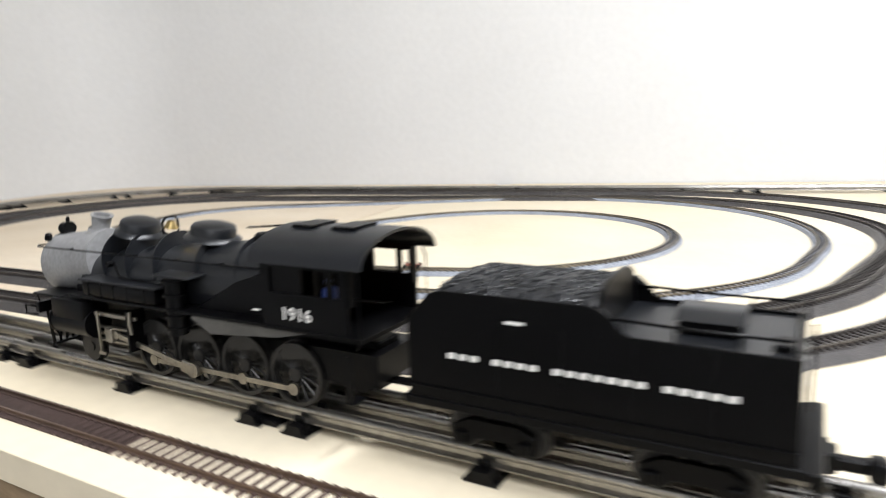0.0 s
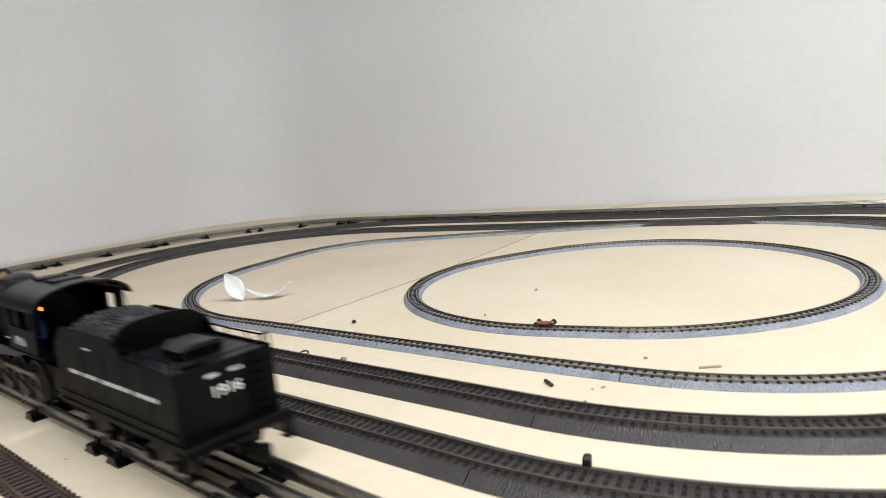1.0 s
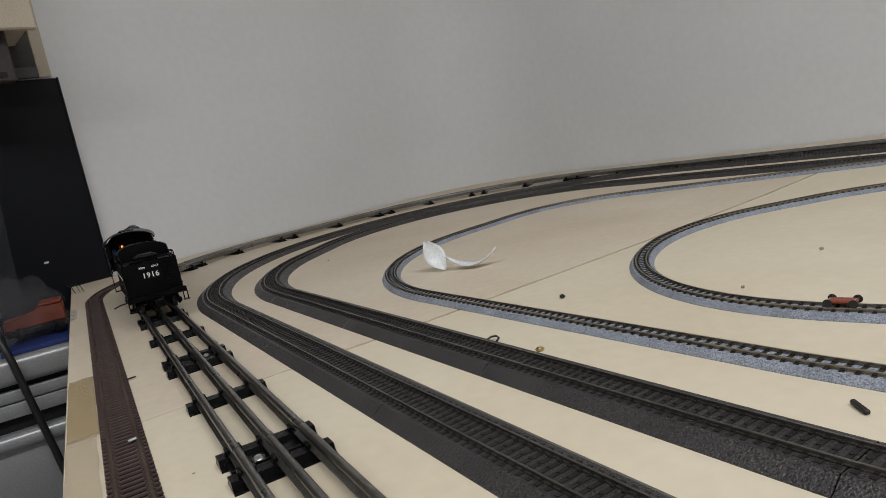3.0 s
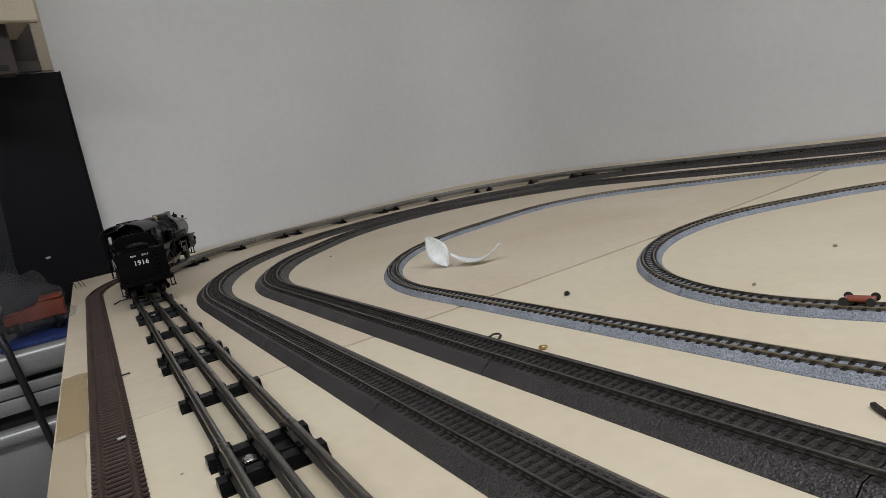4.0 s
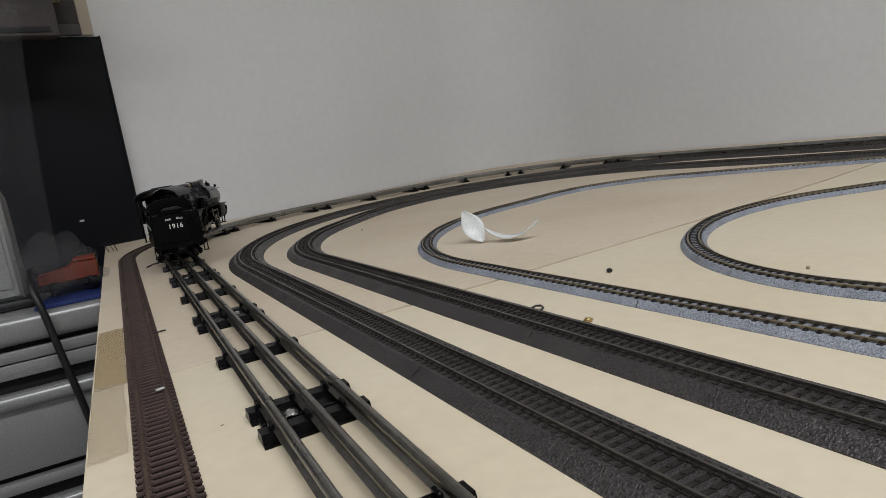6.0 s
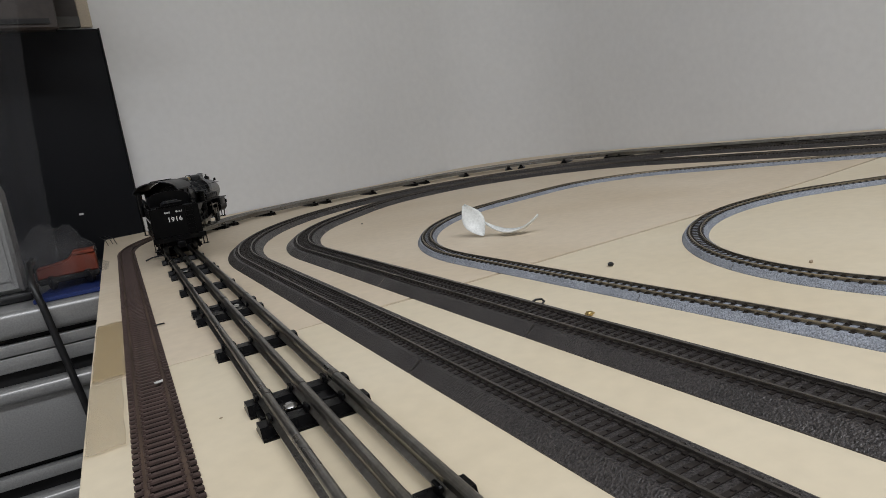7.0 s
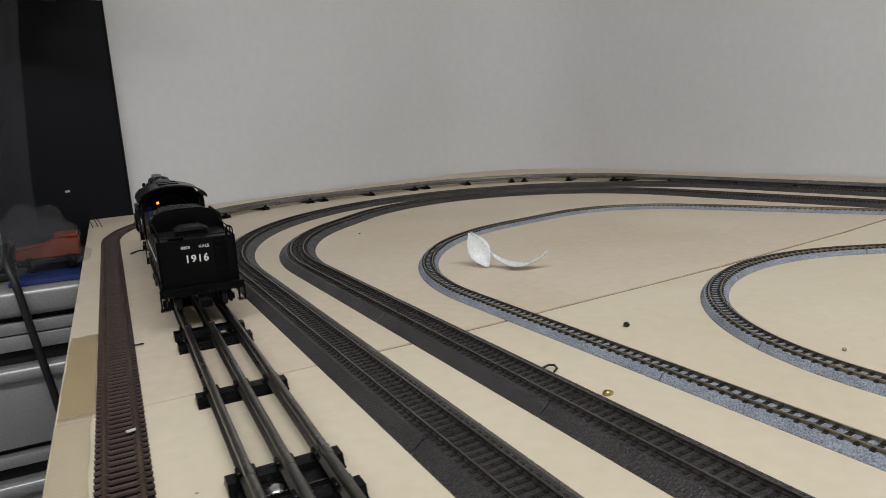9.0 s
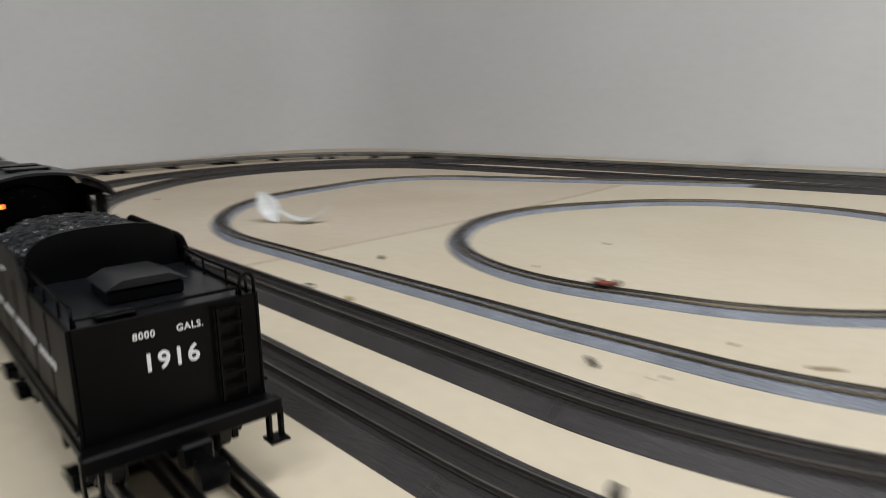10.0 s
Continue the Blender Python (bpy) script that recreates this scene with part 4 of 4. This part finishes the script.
            for dy in (-0.003, 0.0, 0.003):
                P("spring", rod((sx * 0.0262, yc + dy, 0.0245), (sx * 0.0262, yc + dy, 0.0330), 0.0014, seg=8), M_LOCO, "", truck)
    return thing


def settle(thing, ys, zs, wide, skip=()):
    """Draws a vehicle out to its true length, height and width: (drawn, true) stations along y and z."""
    for ob in thing.children_recursive:
        if ob.data is None or ob.name.split(".")[0] in skip:
            continue
        if ob.matrix_basis != Matrix():
            continue
        for v in ob.data.vertices:
            v.co.x *= wide
            v.co.y = float(np.interp(v.co.y, *zip(*ys))) if ys[0][0] < v.co.y < ys[-1][0] else v.co.y + (ys[0][1] - ys[0][0] if v.co.y <= ys[0][0] else ys[-1][1] - ys[-1][0])
            v.co.z = float(np.interp(v.co.z, *zip(*zs))) if zs[0][0] < v.co.z < zs[-1][0] else v.co.z + (zs[0][1] - zs[0][0] if v.co.z <= zs[0][0] else zs[-1][1] - zs[-1][0])


LOCO, TENDER = loco(), tender()
settle(LOCO, [(-0.006, 0.003), (0.095, 0.074), (0.1575, 0.136), (0.190, 0.174), (0.2265, 0.204), (0.2465, 0.220), (0.268, 0.246), (0.2825, 0.257), (0.3015, 0.275), (0.322, 0.292)], [(0.0145, 0.0145), (0.030, 0.0285), (0.056, 0.053), (0.066, 0.0615), (0.0855, 0.081), (0.1025, 0.096), (0.1195, 0.1115)], 0.95, ("driving_wheel", "side_rod", "main_rod", "pilot_wheel"))
settle(TENDER, [(0.0, 0.0), (0.167, 0.159)], [(0.0145, 0.0145), (0.030, 0.0268), (0.0445, 0.0395), (0.0905, 0.0790), (0.1005, 0.0900), (0.1115, 0.0980)], 0.94, ("wheel",))

# ---- beside the board: silver drawer unit, dark board, shelf and oddments ----
def silver_unit():
    """A wide silver-grey drawer unit; its fronts face the viewer."""
    thing = base_at("drawer_unit", "silver-grey drawer unit with dark slots beside the board", "cabinet")
    x0, x1, y = -0.60, -0.112, 0.844
    # Carcass is near-black so the gaps between the fronts carry painted shade.
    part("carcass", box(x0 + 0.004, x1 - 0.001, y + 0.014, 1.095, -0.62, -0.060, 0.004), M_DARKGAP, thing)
    part("top", box(x0 - 0.002, x1, y - 0.012, 1.10, -0.089, -0.046, 0.011, seg=3), M_SILVER, thing)
    part("rail_front", box(x0, x1, y - 0.002, y + 0.014, -0.116, -0.098, 0.002, seg=2), M_SILVER, thing)
    part("rail_front", box(x0, x1, y - 0.002, y + 0.014, -0.141, -0.118, 0.002, seg=2), M_SILVER, thing)
    for z0, z1 in ((-0.291, -0.161), (-0.470, -0.340), (-0.620, -0.520)):
        d = part("drawer_front", box(x0, x1, y - 0.004, y + 0.014, z0, z1 - 0.012, 0.003, seg=2), M_SILVER, thing)
        part("lip", box(x0, x1, y - 0.020, y + 0.012, z1 - 0.026, z1, 0.010, seg=3), M_SILVER, d)
        if z0 > -0.6:
            part("rail_front", box(x0, x1, y - 0.006, y + 0.014, z0 - 0.030, z0 - 0.010, 0.004, seg=2), M_SILVER, thing)


silver_unit()


AGAINST_WALL = FAR @ pose(0.03, -1.19, 0)


def dark_board():
    ob = new("display_board", finish(box(-0.640, -0.031, 1.172, 1.184, -0.30, 0.430, 0.0015), "display_board", M_PANEL))
    ob.matrix_basis = AGAINST_WALL
    tagged(ob, "tall navy-black board standing upright against the wall", "board")
    part("sticker", box(-0.1475, -0.1390, 1.1712, 1.1718, 0.060, 0.0640), M_WHITE, ob, "small white sticker")
    part("edge_strip", box(-0.031, -0.0285, 1.170, 1.1835, -0.30, 0.431), M_DARKGAP, ob)


dark_board()


SHELF_AT = AGAINST_WALL @ pose(0.006, 0, 0.017)


def shelf():
    thing = base_at("wall_shelf", "dark wooden wall shelf with cream lip above the dark board", "shelf")
    thing.matrix_basis = SHELF_AT
    part("shelf_board", box(-0.64, -0.097, 0.98, 1.1635, 0.478, 0.500, 0.002), M_CREAM, thing)
    part("lip", box(-0.64, -0.095, 0.965, 0.980, 0.464, 0.522, 0.003), M_CREAM, thing)
    part("back_panel", box(-0.64, -0.070, 1.164, 1.179, 0.436, 0.545, 0.001), M_WOOD, thing)
    part("back_bar", box(-0.64, -0.070, 1.158, 1.171, 0.4145, 0.4355, 0.001), M_STEELGREY, thing)
    front = part("drawer_front", box(-0.64, -0.141, 1.000, 1.030, 0.382, 0.478, 0.003), M_WOOD, thing)
    # Dark strip on the drawer face paints a slot's shade; nothing is cut in.
    part("slot", box(-0.64, -0.155, 0.997, 1.000, 0.390, 0.399), M_DARKGAP, front)
    part("knob", lathe([(0, 0.002), (0.004, 0.003), (0.006, 0.001)], (-0.172, 1.000, 0.447), (0, -1, 0), 12), M_DARKGAP, front)
    ob = new("trim", finish(box(-0.066, -0.043, 1.180, 1.186, 0.418, 1.74, 0.001), "trim", M_CREAM))
    ob.matrix_basis = SHELF_AT
    tagged(ob, "cream painted corner trim beside the white wall", "trim", kind="structure")
    ob = new("paper_stack", finish(box(-0.42, -0.10, 0.985, 1.16, 0.5005, 0.535, 0.004), "paper_stack", M_WHITE))
    ob.matrix_basis = SHELF_AT
    part("hanging_sheet", slab([(-0.42, 0.474), (-0.24, 0.482), (-0.19, 0.496), (-0.165, 0.525), (-0.42, 0.530)], "y", 0.958, 0.9595), M_WHITE, ob)
    tagged(ob, "white crumpled papers lying on the shelf", "papers")
    box_ob = new("brown_box", finish(box(-0.55, -0.10, 1.02, 1.16, 0.5355, 0.74, 0.004), "brown_box", M_WOOD))
    box_ob.matrix_basis = SHELF_AT
    tagged(box_ob, "dark brown box above the shelf", "box")


shelf()


def blue_folder():
    ob = new("blue_folder", finish(slab([(-0.212, 0.846), (-0.118, 0.844), (-0.118, 1.060), (-0.175, 1.060)], "z", -0.0455, -0.0385, bevel=0.001), "blue_folder", M_BLUE))
    tagged(ob, "glossy blue card folder lying on the drawer unit", "folder")


blue_folder()


def toy_truck():
    thing = base_at("toy_truck", "orange-red plastic toy truck in a clear bag", "toy")
    z = -0.0375
    part("chassis", box(-0.205, -0.116, 0.905, 0.955, z + 0.010, z + 0.020, 0.002), M_DARKGAP, thing)
    part("body", slab([(-0.205, z + 0.020), (-0.116, z + 0.020), (-0.116, z + 0.048), (-0.150, z + 0.052), (-0.160, z + 0.040), (-0.205, z + 0.036)], "y", 0.908, 0.952, bevel=0.002), M_ORANGE, thing)
    part("bed_edge", box(-0.150, -0.117, 0.906, 0.954, z + 0.050, z + 0.055, 0.001), M_ORANGE, thing)
    for x in (-0.190, -0.135):
        for y in (0.906, 0.946):
            part("wheel", lathe([(0, 0.008), (0.001, 0.0115), (0.007, 0.0115), (0.008, 0.008)], (x, y, z + 0.0115), (0, 1, 0), 18), M_CABLE, thing)


toy_truck()


def clear_bag():
    bm = bmesh.new()
    bmesh.ops.create_icosphere(bm, subdivisions=4, radius=1.0)
    for v in bm.verts:
        p = v.co
        n = noise.noise(p * 2.2) * 0.22 + noise.noise(p * 6.0) * 0.07
        q = p * (1 + n)
        v.co = (-0.180 + 0.062 * q.x, 0.935 + 0.075 * q.y, max(-0.0378, 0.004 + 0.060 * q.z))
    ob = new("plastic_bag", finish(bm, "plastic_bag", M_BAG, 60))
    tagged(ob, "crumpled clear plastic bag round the toy", "bag")


clear_bag()


def appliance():
    """A pale upright appliance with a dark foot."""
    thing = base_at("white_appliance", "pale grey upright appliance with dark base", "appliance")
    part("foot", box(-0.345, -0.216, 0.900, 1.000, -0.0455, -0.030, 0.006, seg=2), M_CABLE, thing)
    part("body", slab([(-0.340, -0.030), (-0.228, -0.030), (-0.228, 0.130), (-0.240, 0.165), (-0.340, 0.180)], "y", 0.912, 0.988, bevel=0.006), M_SILVER, thing)
    part("side_panel", slab([(-0.320, -0.010), (-0.240, -0.010), (-0.240, 0.110), (-0.320, 0.130)], "y", 0.9090, 0.9122), M_SILVER, thing)


appliance()


def hanging_film():
    """A limp clear film that hangs in folds beside the dark board."""
    verts, faces, nx, nz = [], [], 14, 20
    for k in range(nz + 1):
        v = k / nz
        z = -0.020 + 0.44 * v
        for i in range(nx + 1):
            u = i / nx
            x = -0.225 + 0.060 * u + 0.030 * v * v
            y = 0.890 + 0.010 * math.sin(u * 11 + 1.5 * v) + 0.006 * math.sin(v * 9 + u * 3)
            verts.append((x, y, z))
    for k in range(nz):
        for i in range(nx):
            a = k * (nx + 1) + i
            faces.append((a, a + 1, a + nx + 2, a + nx + 1))
    ob = new("plastic_film", mesh_from("plastic_film", verts, faces, M_FILM, True))
    m = ob.modifiers.new("film", "SOLIDIFY")
    m.thickness = 0.0003
    tagged(ob, "clear plastic film hanging in folds beside the board", "film")


hanging_film()

ob = new("black_cable", wire([(-0.205, 0.90, 0.016), (-0.208, 0.86, 0.014), (-0.206, 0.830, -0.010), (-0.198, 0.822, -0.048), (-0.189, 0.820, -0.115), (-0.177, 0.820, -0.203), (-0.166, 0.820, -0.30), (-0.160, 0.820, -0.42)], 0.0055, M_CABLE, "black_cable", 10))
tagged(ob, "thick black cable hanging down the drawer fronts", "cable")


# ---- on the board ----
def tape(y0, y1, x1, mat, z):
    """Wrinkled tape folded over the board's edge."""
    nx, ny = 10, 26
    verts, faces = [], []
    for j in range(ny + 1):
        for i in range(nx + 1):
            u, v = i / nx, j / ny
            y = y0 + (y1 - y0) * v + 0.001 * math.sin(u * 9)
            if u < 0.25:
                x, h = EDGE_X - 0.0008, -0.030 * (1 - u / 0.25)
            else:
                x, h = EDGE_X + (x1 - EDGE_X) * (u - 0.25) / 0.75 + 0.0004 * math.sin(v * 14), 0.0
            w = 0.0009 * noise.noise(Vector((x * 90, y * 60, z * 1000)))
            verts.append((x - (0.0006 if u < 0.25 else 0), y, h + z + w + (0.0004 if u >= 0.25 else 0)))
    for j in range(ny):
        for i in range(nx):
            a = j * (nx + 1) + i
            faces.append((a, a + 1, a + nx + 2, a + nx + 1))
    ob = new("packing_tape", mesh_from("packing_tape", verts, faces, mat, True))
    s = ob.modifiers.new("film", "SOLIDIFY")
    s.thickness = 0.00015
    tagged(ob, "wrinkled yellowed packing tape over the board edge", "tape", group="edge tape")


M_TAPE_CLEAR = clear("aged_clear_tape", (0.62, 0.52, 0.36), 0.2, 0.22)
M_TAPE_OLD = clear("yellowed_tape", (0.50, 0.37, 0.16), 0.25, 0.30)
tape(0.148, 0.333, -0.0840, M_TAPE_OLD, 0.0008)
tape(0.020, 0.150, -0.0860, M_TAPE_CLEAR, 0.0014)


def petal(length, width, curl, name, label, m):
    """A thin curled leaf of milky plastic."""
    verts, faces = [], []
    n, k = 14, 6
    for i in range(n + 1):
        u = i / n
        w = width * math.sin(math.pi * (0.04 + 0.92 * u)) ** 1.1
        for j in range(k + 1):
            v = j / k * 2 - 1
            verts.append((v * w / 2, u * length, curl * length * (u - 0.5) ** 2 * 4 + 0.12 * width * v * v))
    for i in range(n):
        for j in range(k):
            a = i * (k + 1) + j
            faces.append((a, a + 1, a + k + 2, a + k + 1))
    ob = new(name, mesh_from(name, verts, faces, M_FROST, True))
    s = ob.modifiers.new("thick", "SOLIDIFY")
    s.thickness = 0.0006
    ob.matrix_basis = m
    return tagged(ob, label, "plastic scrap", group="milky plastic scraps")


petal(0.043, 0.025, 0.10, "plastic_petal", "milky white plastic petal standing on its tip", pose(0.307, 0.338, 0.0005, 72, 0, -29) @ pose(0, 0, 0, 0, 0, 26))
petal(0.064, 0.022, 0.22, "plastic_petal", "milky white curled plastic strip lying flat", pose(0.309, 0.332, 0.0012, 4, 0, -140))


def small_red_car():
    thing = base_at("rail_truck", "tiny red and silver wheel truck on the small circle", "toy")
    m = pose_on(N_INNER, -0.126)
    thing.matrix_basis = m
    part("frame", box(-0.0042, 0.0042, -0.0085, 0.0085, 0.0092, 0.0112, 0.0006), M_ORANGE, thing)
    for y in (-0.0072, 0.0072):
        for sx in (-1, 1):
            part("wheel", lathe([(0, 0.0022), (0.0012, 0.0022), (0.0013, 0.0027), (0.0018, 0.0027)], (sx * 0.0044, y, 0.0098), (sx, 0, 0), 14), M_CABLE, thing)
        part("axle", rod((-0.005, y, 0.0105), (0.005, y, 0.0105), 0.0008, seg=8), M_PIN, thing)


small_red_car()

ob = new("bent_hook", wire([(0.1780, 0.0530, 0.0008), (0.1815, 0.0540, 0.002), (0.1860, 0.0540, 0.0030), (0.1890, 0.0515, 0.0030), (0.1885, 0.0480, 0.0022), (0.1850, 0.0465, 0.0009)], 0.0008, M_CABLE, "bent_hook"))
tagged(ob, "small bent black wire hook lying on the board", "hook")
ob = new("loose_wire", wire([(-0.046, 0.735, 0.001), (-0.036, 0.738, 0.0035), (-0.026, 0.734, 0.0045), (-0.014, 0.722, 0.0035), (-0.004, 0.712, 0.0020)], 0.0012, M_CABLE, "loose_wire"))
tagged(ob, "short black wire end reaching under the rails", "wire")
for k, (x, y) in enumerate(((-0.098, 1.09), (-0.090, 1.10), (-0.083, 1.085))):
    ob = new("wire_end", wire([(x, y, 0.0005), (x - 0.004, y + 0.006, 0.012), (x - 0.012, y + 0.010, 0.018)], 0.0007, M_CABLE, "wire_end"))
    tagged(ob, "thin dark wire end sticking up from the board", "wire", group="wire ends")


def crumb(x, y, r, mat, name, label, seed, flat=0.6):
    rng = random.Random(seed)
    bm = bmesh.new()
    bmesh.ops.create_icosphere(bm, subdivisions=2, radius=1.0)
    for v in bm.verts:
        k = 1 + 0.35 * noise.noise(v.co * 1.7 + Vector((seed, 0, 0)))
        v.co = (v.co.x * r * k, v.co.y * r * k * 0.8, max(-0.98 * r * flat, v.co.z * r * k * flat))
    ob = new(name, finish(bm, name, mat, 40))
    ob.matrix_basis = pose(x, y, r * flat * 0.95, 0, 0, rng.uniform(0, 360))
    tagged(ob, label, "debris", group="crumbs on the board")


crumb(0.287, 0.092, 0.0030, M_CABLE, "black_crumb", "black plastic crumb on the cream board", 1)
crumb(0.191, 0.001, 0.0030, M_BRASS, "yellow_crumb", "yellow glue crumb on the cream board", 2)
crumb(0.269, 0.657, 0.0016, M_CABLE, "dark_speck", "dark speck of dirt on the board", 4)
crumb(0.367, -0.030, 0.0018, M_EDGE, "brown_speck", "brown wood speck near the small circle", 5)
crumb(0.488, -0.019, 0.0020, M_EDGE, "brown_speck", "brown wood speck inside the circle", 6)
crumb(0.307, -0.237, 0.0017, M_EDGE, "brown_speck", "brown wood speck beside the narrow oval", 7)
crumb(0.204, -0.237, 0.0016, M_EDGE, "brown_speck", "brown wood speck between the roadbeds", 8)
crumb(0.235, -0.235, 0.0022, M_EDGE, "brown_speck", "flat brown flake between the roadbeds", 9, 0.2)
crumb(0.228, -0.230, 0.0013, M_EDGE, "brown_speck", "tiny brown flake between the roadbeds", 10, 0.3)
crumb(-0.040, 0.020, 0.0009, M_EDGE, "brown_speck", "tiny brown flake beside the three-rail track", 11, 0.3)
ob = new("thin_stick", finish(box(-0.0085, 0.0085, -0.0008, 0.0008, 0.0, 0.0016, 0.0003), "thin_stick", M_EDGE))
ob.matrix_basis = pose(0.307, -0.288, 0.0002, 0, 0, -52)
tagged(ob, "thin pale wooden stick lying on the board", "stick")
ob = new("track_nail", wire([(-0.059, 0.277, 0.0016), (-0.0505, 0.278, 0.0016)], 0.0007, M_CABLE, "track_nail"))
tagged(ob, "small black nail lying beside the brown sleepers", "nail")
ob = new("tie_clip", finish(box(-0.0065, 0.0065, -0.0014, 0.0014, 0.0, 0.0025, 0.0006), "tie_clip", M_TIE))
ob.matrix_basis = pose(0.2225, -0.1965, 0.0002, 0, 0, 56)
tagged(ob, "loose dark track clip lying on the board", "clip")
ob = new("rail_stop", finish(box(-0.0035, 0.0035, -0.0022, 0.0022, 0.0, 0.0125, 0.0009), "rail_stop", M_CABLE))
ob.matrix_basis = pose(0.113, -0.287, 0.0002, 0, 0, 20)
tagged(ob, "small black plug standing beside the roadbed", "plug")
ob = new("white_scrap", finish(box(-0.0028, 0.0028, -0.0014, 0.0014, 0.0, 0.0010, 0.0003), "white_scrap", M_WHITE))
ob.matrix_basis = pose(-0.065, 0.104, 0.0030, 0, 0, 15)
tagged(ob, "small white scrap lying on the brown sleepers", "scrap")
ob = new("clear_scrap", finish(slab([(-0.112, 0.72), (-0.097, 0.74), (-0.096, 0.83), (-0.112, 0.88)], "z", 0.0004, 0.0008), "clear_scrap", M_BAG))
tagged(ob, "clear plastic flap lying over the board edge", "film")

# ---- what moves ----
REAR = [(0.0, -0.511), (0.5, -0.322), (1.0, -0.127), (1.5, 0.055), (2.0, 0.228), (2.5, 0.384), (3.0, 0.510), (3.4, 0.588), (3.8, 0.628), (7.6, 0.628), (8.0, 0.577), (8.5, 0.462), (9.0, 0.293), (9.5, 0.076), (10.0, -0.186)]


def rear_at(t):
    """How far along the track the tender's rear stands at t: a smooth monotone curve through REAR."""
    k = max(i for i in range(len(REAR) - 1) if REAR[i][0] <= t + 1e-9)

    def slope(i):
        if i == 0:
            return (REAR[1][1] - REAR[0][1]) / (REAR[1][0] - REAR[0][0])
        if i == len(REAR) - 1:
            return (REAR[-1][1] - REAR[-2][1]) / (REAR[-1][0] - REAR[-2][0])
        a = (REAR[i][1] - REAR[i - 1][1]) / (REAR[i][0] - REAR[i - 1][0])
        b = (REAR[i + 1][1] - REAR[i][1]) / (REAR[i + 1][0] - REAR[i][0])
        return 0.0 if a * b <= 0 else 2 * a * b / (a + b)
    (t0, a), (t1, b) = REAR[k], REAR[k + 1]
    h = t1 - t0
    u = (t - t0) / h
    return a * (1 + 2 * u) * (1 - u) ** 2 + b * u * u * (3 - 2 * u) + h * slope(k) * u * (1 - u) ** 2 + h * slope(k + 1) * u * u * (u - 1)


def on_rails(s, first, second):
    """The pose of a vehicle whose rear stands at s and whose wheels sit at first and second along it."""
    a, _ = O_LOOP.at(s + first)
    b, _ = O_LOOP.at(s + second)
    d = (b - a) / np.hypot(*(b - a))
    p = a - d * first
    return pose(p[0], p[1], 0, 0, 0, math.degrees(math.atan2(-d[0], d[1])))


def motions():
    coarse = [round(i / 10, 3) for i in range(101)]
    walk(TENDER, [(t, on_rails(rear_at(t), 0.035, 0.120)) for t in coarse])
    walk(LOCO, [(t, on_rails(rear_at(t) + 0.178, 0.060, 0.1716)) for t in coarse])
    fine = [i / FPS for i in range(301) if not (116 < i < 226)]
    turns = [(t, -math.degrees((rear_at(t) - REAR[0][1]) / DRIVER_R) - 8.0) for t in fine]
    for wheel, sx, y in MOVERS["driver"]:
        side = 0 if sx < 0 else 180
        # the far side's cranks stand a quarter turn ahead
        walk(wheel, [(t, pose(sx * 0.0215, y, DRIVER_Z, a + (0 if sx < 0 else 90)) @ pose(0, 0, 0, 0, 0, side)) for t, a in turns])

    def pin(a, sx):
        a = radians(a + (0 if sx < 0 else 90))
        return CRANK * math.sin(a), DRIVER_Z - CRANK * math.cos(a)
    for r, sx in MOVERS["side_rod"]:
        walk(r, [(t, pose(sx * 0.0240, pin(a, sx)[0], pin(a, sx)[1])) for t, a in turns])
    for r, sx in MOVERS["main_rod"]:
        rows = []
        for t, a in turns:
            y, z = pin(a, sx)
            rise = math.degrees(math.asin((0.0382 - z) / 0.069))
            rows.append((t, pose(sx * 0.0268, DRIVER_Y[2] + y, z, rise)))
        walk(r, rows)


motions()
